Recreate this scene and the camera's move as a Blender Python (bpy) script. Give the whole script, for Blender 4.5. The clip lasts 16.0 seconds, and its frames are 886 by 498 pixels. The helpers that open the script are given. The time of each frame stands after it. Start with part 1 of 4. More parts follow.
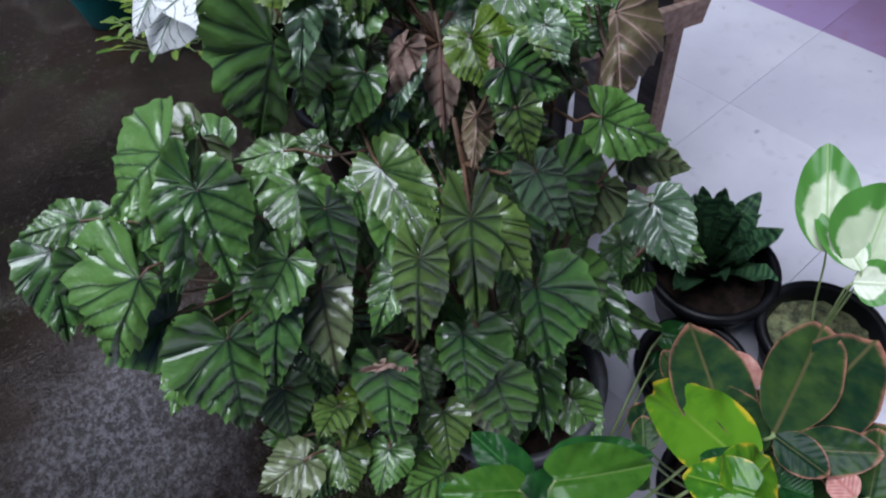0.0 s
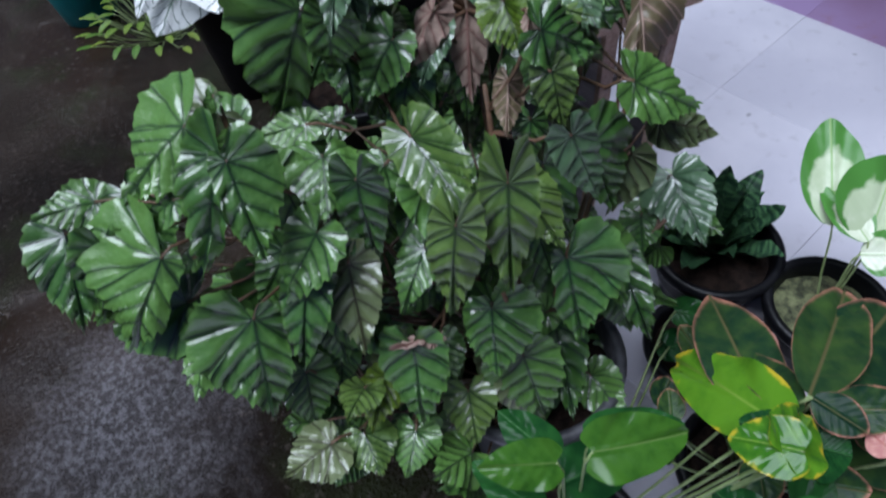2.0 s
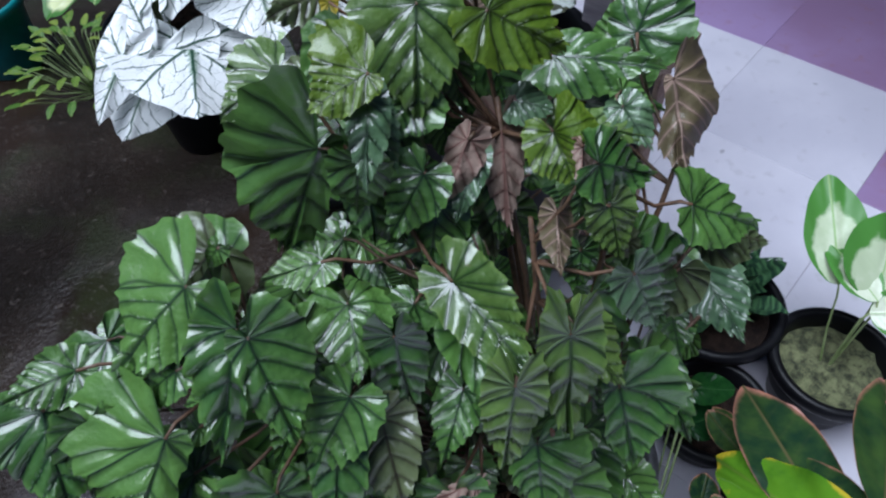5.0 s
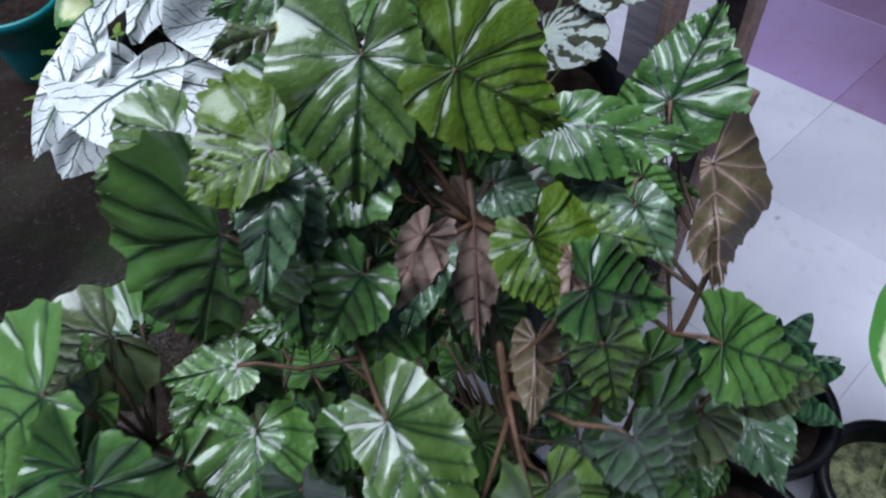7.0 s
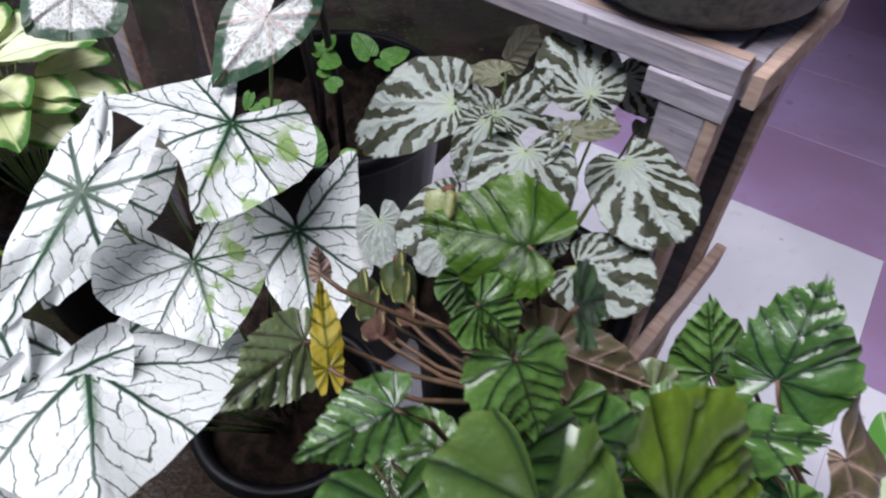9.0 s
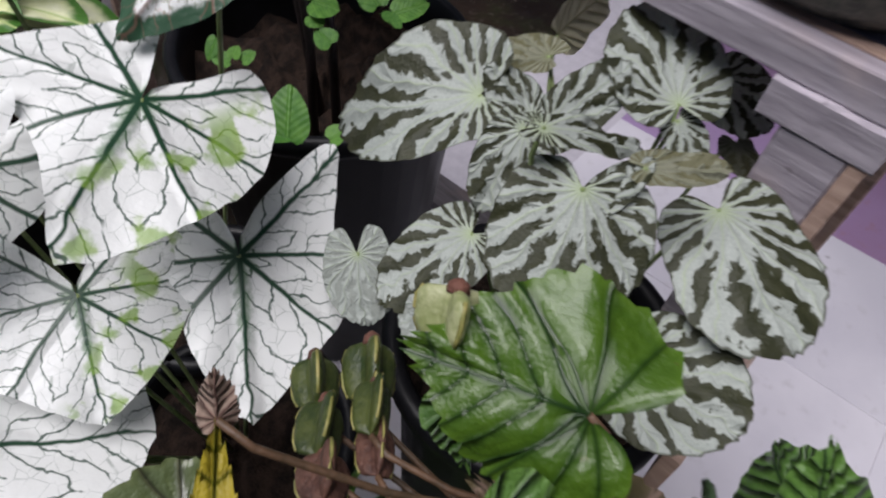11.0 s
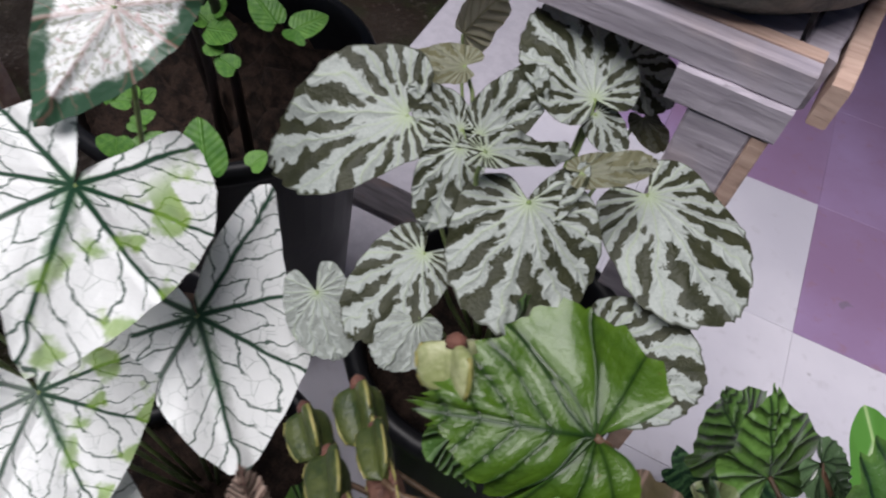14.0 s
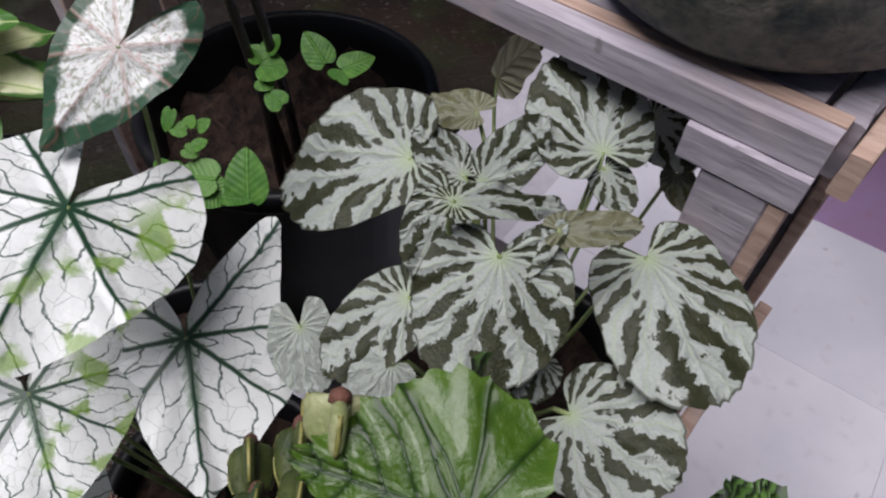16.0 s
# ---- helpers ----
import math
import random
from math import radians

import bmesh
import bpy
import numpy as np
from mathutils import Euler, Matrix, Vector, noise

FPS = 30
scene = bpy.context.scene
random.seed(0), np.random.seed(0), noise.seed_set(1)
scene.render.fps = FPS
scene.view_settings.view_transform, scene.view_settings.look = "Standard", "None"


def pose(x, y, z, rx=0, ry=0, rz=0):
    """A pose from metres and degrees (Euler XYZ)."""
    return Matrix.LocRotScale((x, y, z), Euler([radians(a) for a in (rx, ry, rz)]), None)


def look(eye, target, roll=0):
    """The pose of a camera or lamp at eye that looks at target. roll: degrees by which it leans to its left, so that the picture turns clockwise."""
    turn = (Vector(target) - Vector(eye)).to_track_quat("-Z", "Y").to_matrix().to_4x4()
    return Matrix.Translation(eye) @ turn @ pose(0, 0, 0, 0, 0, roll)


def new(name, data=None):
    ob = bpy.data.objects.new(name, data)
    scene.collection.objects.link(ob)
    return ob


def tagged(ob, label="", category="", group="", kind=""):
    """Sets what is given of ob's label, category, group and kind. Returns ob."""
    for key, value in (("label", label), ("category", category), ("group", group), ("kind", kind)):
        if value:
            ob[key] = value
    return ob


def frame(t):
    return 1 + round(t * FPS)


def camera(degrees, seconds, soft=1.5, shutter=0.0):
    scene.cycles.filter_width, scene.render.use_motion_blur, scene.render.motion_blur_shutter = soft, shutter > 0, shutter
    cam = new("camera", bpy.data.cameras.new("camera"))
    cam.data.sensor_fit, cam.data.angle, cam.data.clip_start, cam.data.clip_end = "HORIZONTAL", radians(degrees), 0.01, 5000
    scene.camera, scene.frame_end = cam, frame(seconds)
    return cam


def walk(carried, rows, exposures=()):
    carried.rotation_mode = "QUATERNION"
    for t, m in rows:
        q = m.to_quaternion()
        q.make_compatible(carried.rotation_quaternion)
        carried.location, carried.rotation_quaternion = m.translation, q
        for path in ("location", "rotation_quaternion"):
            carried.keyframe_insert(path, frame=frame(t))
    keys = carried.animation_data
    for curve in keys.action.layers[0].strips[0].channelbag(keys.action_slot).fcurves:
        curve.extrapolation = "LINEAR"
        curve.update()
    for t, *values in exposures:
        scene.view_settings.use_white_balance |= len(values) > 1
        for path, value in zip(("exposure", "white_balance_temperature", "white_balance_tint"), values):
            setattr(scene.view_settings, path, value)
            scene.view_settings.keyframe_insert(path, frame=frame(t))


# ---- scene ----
cam = camera(68.5, 16.0, 2.2, 0.5)
PATH = [
    (0, (0.333, -1.422, 1.146), (-0.748, -0.849, -0.436), -10.0),
    (0.5, (0.339, -1.437, 1.134), (-0.722, -0.865, -0.462), -9.5),
    (1, (0.335, -1.45, 1.125), (-0.687, -0.876, -0.496), -9.3),
    (1.5, (0.332, -1.467, 1.115), (-0.668, -0.873, -0.512), -8.7),
    (2, (0.313, -1.477, 1.124), (-0.729, -0.842, -0.46), -8.8),
    (2.5, (0.279, -1.476, 1.141), (-0.784, -0.763, -0.396), -7.8),
    (3, (0.236, -1.454, 1.134), (-0.826, -0.73, -0.399), -8.2),
    (3.5, (0.17, -1.43, 1.105), (-0.928, -0.833, -0.456), -9.9),
    (4, (0.153, -1.431, 1.136), (-0.865, -0.814, -0.471), -9.1),
    (4.2, (0.153, -1.449, 1.159), (-0.796, -0.781, -0.469), -7.6),
    (6.3, (0.137, -1.438, 1.096), (-0.821, -0.544, -0.415), -3.3),
    (6.5, (0.132, -1.409, 1.087), (-0.872, -0.562, -0.421), -4.5),
    (7, (0.094, -1.316, 1.085), (-0.966, -0.609, -0.457), -5.8),
    (7.5, (0.083, -1.258, 1.104), (-0.982, -0.627, -0.466), -7.1),
    (8, (0.044, -1.228, 1.13), (-1.054, -0.524, -0.386), -8.6),
    (8.5, (-0.067, -1.245, 1.155), (-1.051, -0.343, -0.334), -2.7),
    (8.7, (-0.112, -1.282, 1.147), (-0.998, -0.204, -0.286), 0.2),
    (10.8, (-0.257, -1.157, 1.073), (-1.017, -0.139, -0.472), 6.8),
    (11, (-0.272, -1.144, 1.053), (-1.034, -0.146, -0.503), 8.4),
    (11.5, (-0.289, -1.123, 1.036), (-1.08, -0.201, -0.553), 6.5),
    (12, (-0.286, -1.117, 1.041), (-1.061, -0.19, -0.552), 5.6),
    (12.5, (-0.287, -1.141, 1.081), (-1.106, -0.157, -0.456), 4.6),
    (13, (-0.296, -1.171, 1.1), (-1.012, -0.141, -0.458), 6.0),
    (13.5, (-0.314, -1.17, 1.103), (-0.893, -0.064, -0.46), 7.4),
    (14, (-0.308, -1.148, 1.081), (-0.801, -0.04, -0.51), 9.3),
    (14.5, (-0.274, -1.113, 1.076), (-0.91, -0.072, -0.508), 7.0),
    (15, (-0.25, -1.099, 1.082), (-1.018, -0.112, -0.479), 3.2),
    (15.5, (-0.242, -1.089, 1.085), (-1.052, -0.122, -0.467), 0.9),
    (16, (-0.25, -1.093, 1.086), (-1.064, -0.119, -0.46), 1.7),
]

walk(cam, [(t, look(eye, target, roll)) for t, eye, target, roll in PATH],
     exposures=[(0.0, 0.0, 5600, 12), (3.0, 0.03, 5400, 10), (7.5, -0.06, 5450, 10), (8.5, 0.12, 5850, 14), (10.8, -0.20, 6400, 15), (13.0, -0.10, 6400, 15), (14.2, -0.08, 6400, 15), (16.0, -0.22, 6400, 15)])

# ---- light ----
world = bpy.data.worlds.new("sky")
scene.world = world
world.use_nodes = True
wn = world.node_tree.nodes
sky = wn.new("ShaderNodeTexSky")
sky.sky_type = "NISHITA"
sky.sun_disc = False
sky.sun_elevation, sky.sun_rotation = radians(73), radians(202)
wn["Background"].inputs["Strength"].default_value = 0.026
world.node_tree.links.new(sky.outputs["Color"], wn["Background"].inputs["Color"])
sun = new("sun", bpy.data.lights.new("sun", "SUN"))
sun.data.energy, sun.data.angle, sun.data.color = 4.9, radians(44), (1.0, 0.985, 0.97)
sun.matrix_world = look((-0.35, -0.85, 3.0), (0, 0, 0))


# ---- materials ----
class Nodes:
    """A small helper to write node formulas."""

    def __init__(self, name, mat=None):
        self.mat = mat or bpy.data.materials.new(name)
        self.mat.use_nodes = True
        self.t = self.mat.node_tree
        self.n = self.t.nodes
        self.b = self.n["Principled BSDF"]

    def put(self, socket, value):
        if hasattr(value, "is_linked"):
            self.t.links.new(value, socket)
        else:
            socket.default_value = value

    def m(self, op, a, b=0.0, c=0.0, clamp=False):
        k = self.n.new("ShaderNodeMath")
        k.operation, k.use_clamp = op, clamp
        for s, v in zip(k.inputs, (a, b, c)):
            self.put(s, v)
        return k.outputs[0]

    def step(self, v, lo, hi):
        k = self.n.new("ShaderNodeMapRange")
        k.interpolation_type = "SMOOTHSTEP"
        self.put(k.inputs["Value"], v)
        k.inputs["From Min"].default_value, k.inputs["From Max"].default_value = lo, hi
        return k.outputs["Result"]

    def mix(self, fac, a, b):
        k = self.n.new("ShaderNodeMix")
        k.data_type = "RGBA"
        self.put(k.inputs[0], fac)
        self.put(k.inputs[6], a if hasattr(a, "is_linked") else (*a, 1))
        self.put(k.inputs[7], b if hasattr(b, "is_linked") else (*b, 1))
        return k.outputs[2]

    def noise(self, scale, vec=None, detail=3.0, rough=0.55):
        k = self.n.new("ShaderNodeTexNoise")
        k.inputs["Scale"].default_value, k.inputs["Detail"].default_value, k.inputs["Roughness"].default_value = scale, detail, rough
        if vec is not None:
            self.t.links.new(vec, k.inputs["Vector"])
        return k.outputs["Fac"]

    def obj(self):
        return self.n.new("ShaderNodeTexCoord").outputs["Object"]

    def rand(self):
        return self.n.new("ShaderNodeObjectInfo").outputs["Random"]

    def uv(self, name):
        k = self.n.new("ShaderNodeUVMap")
        k.uv_map = name
        return k.outputs[0]

    def split(self, v):
        k = self.n.new("ShaderNodeSeparateXYZ")
        self.t.links.new(v, k.inputs[0])
        return k.outputs[0], k.outputs[1], k.outputs[2]

    def join(self, x, y, z=0.0):
        k = self.n.new("ShaderNodeCombineXYZ")
        for s, v in zip(k.inputs, (x, y, z)):
            self.put(s, v)
        return k.outputs[0]

    def bump(self, height, strength, distance=0.002):
        k = self.n.new("ShaderNodeBump")
        k.inputs["Strength"].default_value, k.inputs["Distance"].default_value = strength, distance
        self.t.links.new(height, k.inputs["Height"])
        self.t.links.new(k.outputs[0], self.b.inputs["Normal"])
        return k.outputs[0]

    def done(self, color, rough=0.5, metal=0.0, spec=0.5):
        self.put(self.b.inputs["Base Color"], color if hasattr(color, "is_linked") else (*color, 1))
        self.put(self.b.inputs["Roughness"], rough)
        self.b.inputs["Metallic"].default_value = metal
        self.b.inputs["Specular IOR Level"].default_value = spec
        return self.mat

    def thin(self, color, share):
        """Lets some light through a leaf."""
        tr = self.n.new("ShaderNodeBsdfTranslucent")
        self.put(tr.inputs["Color"], color)
        mx = self.n.new("ShaderNodeMixShader")
        mx.inputs[0].default_value = share
        self.t.links.new(self.b.outputs[0], mx.inputs[1])
        self.t.links.new(tr.outputs[0], mx.inputs[2])
        self.t.links.new(mx.outputs[0], self.n["Material Output"].inputs["Surface"])


def leaf_coords(k):
    x, y, _ = k.split(k.uv("leaf"))
    theta = k.m("ARCTAN2", x, y)
    r = k.m("SQRT", k.m("ADD", k.m("MULTIPLY", x, x), k.m("MULTIPLY", y, y)))
    rho, _, _ = k.split(k.uv("rim"))
    return x, y, theta, r, rho


def radial(k, theta, r, gap):
    """Distance from the nearest of the veins that fan out from the stalk."""
    a = k.m("PINGPONG", k.m("ADD", theta, gap * 20), gap / 2)
    return k.m("MULTIPLY", k.m("SINE", a), r), a


def palm_veins(k, theta, r, wob, gap, side, lean):
    """Veins that fan out from the stalk, with side veins leaning forward off each of them."""
    a = k.m("PINGPONG", k.m("ADD", k.m("ADD", theta, wob), gap * 20), gap / 2)
    m = k.m("DIVIDE", a, gap / 2)
    main = k.m("MULTIPLY", k.m("SINE", a), r)
    u = k.m("SUBTRACT", k.m("MULTIPLY", k.m("ADD", r, k.m("MULTIPLY", wob, 0.2)), side), k.m("MULTIPLY", m, lean))
    sec = k.m("MULTIPLY", k.m("PINGPONG", k.m("ADD", u, 20.0), 0.5), 0.75 / side)
    sec = k.m("ADD", sec, k.m("MULTIPLY", k.m("SUBTRACT", 1.0, k.step(r, 0.12, 0.2)), 0.2))
    sec = k.m("ADD", sec, k.m("MULTIPLY", k.step(m, 0.55, 1.0), 0.05))
    return main, sec, m


SIDE_GAP, SIDE_RISE, SIDE_BEND, FAN_GAP = 0.195, 0.80, 0.50, 0.60


def feather_veins(k, x, y, theta, r, wob):
    """A midrib with parallel side veins rising off it, and a fan of veins round the stalk."""
    ax = k.m("ABSOLUTE", x)
    u = k.m("SUBTRACT", k.m("SUBTRACT", y, k.m("MULTIPLY", ax, SIDE_RISE)), k.m("MULTIPLY", k.m("MULTIPLY", ax, ax), SIDE_BEND))
    u = k.m("ADD", u, k.m("MULTIPLY", wob, 0.5))
    ladder = k.m("MULTIPLY", k.m("PINGPONG", k.m("ADD", u, SIDE_GAP * 20), SIDE_GAP / 2), 0.8)
    a = k.m("PINGPONG", k.m("ADD", k.m("ADD", k.m("ABSOLUTE", theta), k.m("MULTIPLY", wob, 0.9)), FAN_GAP * 20 - math.atan2(1, SIDE_RISE)), FAN_GAP / 2)
    edge = k.m("MULTIPLY", k.m("ABSOLUTE", u), 0.8)
    fan = k.m("MINIMUM", k.m("MULTIPLY", k.m("SINE", a), r), edge)
    side = k.m("ADD", fan, k.m("MULTIPLY", k.m("SUBTRACT", ladder, fan), k.m("GREATER_THAN", u, 0.0)))
    rib = k.m("ADD", ax, k.m("MAXIMUM", k.m("MULTIPLY", y, -1.0), 0.0))
    return k.m("MINIMUM", rib, k.m("ADD", edge, 0.004)), side


def begonia_material(name, low, high, vein, gloss, thin, coat=0.0, edge=0.5):
    """Quilted leaf: veins fan out from the stalk, the blade bulges between them."""
    k = Nodes(name)
    x, y, theta, r, rho = leaf_coords(k)
    _, wob, _ = k.split(k.uv("rim"))
    main, sec = feather_veins(k, x, y, theta, r, wob)
    d = k.m("MINIMUM", main, sec)
    fine = k.noise(14.0, k.uv("leaf"), 4.0)
    tone = k.m("ADD", k.m("MULTIPLY", k.noise(2.6, k.uv("leaf"), 4.0), 0.6), k.m("ADD", k.m("MULTIPLY", k.rand(), 0.4), k.m("MULTIPLY", fine, 0.25)))
    col = k.mix(k.step(tone, 0.32, 1.0), low, high)
    col = k.mix(k.step(d, 0.0, 0.06), k.mix(0.22, col, vein), k.mix(0.25, col, high))
    col = k.mix(k.m("MULTIPLY", k.step(k.m("ADD", rho, k.m("MULTIPLY", k.m("SUBTRACT", fine, 0.5), 0.1)), 0.86, 0.99), edge), col, high)
    col = k.mix(k.m("MULTIPLY", k.m("SUBTRACT", 1.0, k.step(main, 0.003, 0.022)), 0.75), col, vein)
    col = k.mix(k.m("MULTIPLY", k.m("SUBTRACT", 1.0, k.step(sec, 0.002, 0.020)), 0.55), col, vein)
    spot = k.step(k.noise(7.0, k.uv("leaf"), 2.0), 0.70, 0.74)
    col = k.mix(k.m("MULTIPLY", spot, 0.35), col, (0.10, 0.07, 0.03))
    near = k.m("SUBTRACT", 1.0, k.m("MULTIPLY", d, 13.0), clamp=True)
    dome = k.m("SUBTRACT", 1.0, k.m("MULTIPLY", near, near))
    k.bump(k.m("ADD", dome, k.m("ADD", k.m("MULTIPLY", k.noise(15.0, k.uv("leaf"), 3.0), 0.42), k.m("MULTIPLY", k.noise(70.0, k.uv("leaf"), 2.0), 0.05))), 0.9, 0.0036)
    mat = k.done(col, k.m("ADD", gloss, k.m("MULTIPLY", k.noise(8.0, k.uv("leaf")), 0.14)), 0.0, 0.35)
    k.b.inputs["Coat Weight"].default_value = coat
    k.b.inputs["Coat Roughness"].default_value = 0.20
    k.b.inputs["Coat IOR"].default_value = 1.75
    k.thin(col, thin)
    return mat


BEGONIA = [
    begonia_material("begonia_green", (0.026, 0.080, 0.016), (0.105, 0.210, 0.042), (0.005, 0.018, 0.008), 0.32, 0.05, 0.66),
    begonia_material("begonia_lime", (0.062, 0.125, 0.010), (0.170, 0.250, 0.022), (0.022, 0.036, 0.006), 0.34, 0.2, 0.5),
    begonia_material("begonia_olive", (0.07, 0.10, 0.04), (0.17, 0.21, 0.09), (0.05, 0.04, 0.025), 0.34, 0.2, 0.7),
    begonia_material("begonia_withered", (0.22, 0.15, 0.115), (0.44, 0.33, 0.27), (0.24, 0.12, 0.10), 0.6, 0.2),
    begonia_material("begonia_underside", (0.060, 0.055, 0.022), (0.16, 0.125, 0.070), (0.46, 0.32, 0.26), 0.45, 0.15, 0.2),
    begonia_material("begonia_yellowed", (0.30, 0.22, 0.02), (0.45, 0.36, 0.03), (0.10, 0.12, 0.01), 0.4, 0.3),
    begonia_material("begonia_fresh", (0.046, 0.100, 0.020), (0.140, 0.220, 0.046), (0.010, 0.028, 0.008), 0.32, 0.15, 0.8),
    begonia_material("begonia_dull", (0.050, 0.110, 0.048), (0.120, 0.205, 0.095), (0.025, 0.050, 0.025), 0.34, 0.15, 0.8),
    begonia_material("begonia_bright", (0.014, 0.050, 0.004), (0.075, 0.145, 0.012), (0.008, 0.030, 0.006), 0.32, 0.08, 0.22),
]


def caladium_material(name, blush):
    k = Nodes(name)
    x, y, theta, r, rho = leaf_coords(k)
    wob = k.m("MULTIPLY", k.m("SUBTRACT", k.noise(2.5, k.uv("leaf")), 0.5), 0.2)
    d, _ = radial(k, k.m("ADD", theta, wob), r, 0.785)
    main = k.m("SUBTRACT", 1.0, k.step(k.m("ADD", d, k.m("MULTIPLY", r, 0.010)), 0.011, 0.027))
    vor = k.n.new("ShaderNodeTexVoronoi")
    vor.feature = "DISTANCE_TO_EDGE"
    vor.inputs["Scale"].default_value = 11.0
    k.t.links.new(k.uv("leaf"), vor.inputs["Vector"])
    net = k.m("MULTIPLY", k.m("SUBTRACT", 1.0, k.step(vor.outputs["Distance"], 0.004, 0.03)), k.m("MULTIPLY", k.step(k.noise(6.0, k.uv("leaf")), 0.38, 0.6), 0.75))
    col = k.mix(k.noise(5.0, k.uv("leaf")), (0.86, 0.88, 0.87), (0.94, 0.95, 0.94))
    if blush:
        spot = k.step(k.noise(16.0, k.join(k.m("MULTIPLY", theta, 0.8), r), 2.0), 0.50, 0.60)
        col = k.mix(k.m("MULTIPLY", spot, 0.65), col, (0.24, 0.27, 0.16))
        col = k.mix(k.m("MULTIPLY", k.step(k.noise(9.0, k.uv("leaf")), 0.6, 0.7), 0.4), col, (0.55, 0.2, 0.2))
        edge = k.step(k.m("ADD", rho, k.m("MULTIPLY", k.noise(8.0, k.uv("leaf")), 0.25)), 0.86, 0.95)
        col = k.mix(edge, col, (0.04, 0.10, 0.055))
    run = k.m("ADD", k.m("SUBTRACT", r, k.m("MULTIPLY", d, 1.3)), k.m("MULTIPLY", k.m("SUBTRACT", k.noise(3.0, k.uv("leaf"), 4.0), 0.5), 0.38))
    rib = k.m("MULTIPLY", k.m("SUBTRACT", 1.0, k.step(k.m("PINGPONG", k.m("ADD", run, 3.0), 0.085), 0.004, 0.013)), k.step(k.m("ADD", k.noise(5.0, k.uv("leaf")), k.m("MULTIPLY", d, -0.6)), 0.24, 0.36))
    col = k.mix(k.m("MULTIPLY", rib, 0.35 if blush else 0.92), col, (0.30, 0.14, 0.12) if blush else (0.025, 0.07, 0.045))
    halo = k.m("MULTIPLY", k.m("SUBTRACT", 1.0, k.step(r, 0.02, 0.2)), k.m("SUBTRACT", 1.0, k.step(d, 0.0, 0.05)))
    col = k.mix(k.m("MULTIPLY", net, 0.6), col, (0.05, 0.12, 0.07))
    if not blush:
        col = k.mix(k.m("MULTIPLY", halo, 0.8), col, (0.10, 0.30, 0.05))
        core = k.m("SUBTRACT", 1.0, k.step(k.m("ADD", k.m("ABSOLUTE", x), k.m("MULTIPLY", k.m("SUBTRACT", k.noise(14.0, k.uv("leaf"), 4.0), 0.5), 0.16)), 0.0, 0.07))
        core = k.m("MULTIPLY", core, k.m("MULTIPLY", k.step(y, -0.05, 0.1), k.m("SUBTRACT", 1.0, k.step(y, 0.35, 0.75))))
        col = k.mix(k.m("MULTIPLY", core, 0.75), col, k.mix(k.noise(9.0, k.uv("leaf")), (0.03, 0.11, 0.06), (0.10, 0.26, 0.06)))
    col = k.mix(k.m("MULTIPLY", main, 0.4) if blush else main, col, (0.40, 0.16, 0.14) if blush else (0.015, 0.06, 0.03))
    k.bump(k.m("ADD", k.step(d, 0.0, 0.08), k.m("MULTIPLY", k.noise(12.0, k.uv("leaf")), 0.3)), 0.7, 0.003)
    mat = k.done(col, 0.38, 0.0, 0.5)
    k.thin(col, 0.25)
    return mat


CALADIUM = caladium_material("caladium_white", False)
CALADIUM_PALE = caladium_material("caladium_blush", True)


def caladium_green_material():
    """White blade with light green stains towards one edge."""
    mat = caladium_material("caladium_stained", False)
    k = Nodes("", mat)
    src = k.b.inputs["Base Color"].links[0].from_socket
    x, y, theta, r, rho = leaf_coords(k)
    zone = k.m("MULTIPLY", k.step(k.noise(3.2, k.uv("leaf"), 4.0), 0.5, 0.58), k.step(k.m("ADD", x, k.m("MULTIPLY", y, 0.6)), 0.15, 0.4))
    tint = k.mix(k.noise(5.0, k.uv("leaf")), (0.10, 0.28, 0.04), (0.40, 0.55, 0.08))
    col = k.mix(k.m("MULTIPLY", zone, 0.85), src, tint)
    k.t.links.new(col, k.b.inputs["Base Color"])
    return mat


CALADIUM_STAINED = caladium_green_material()


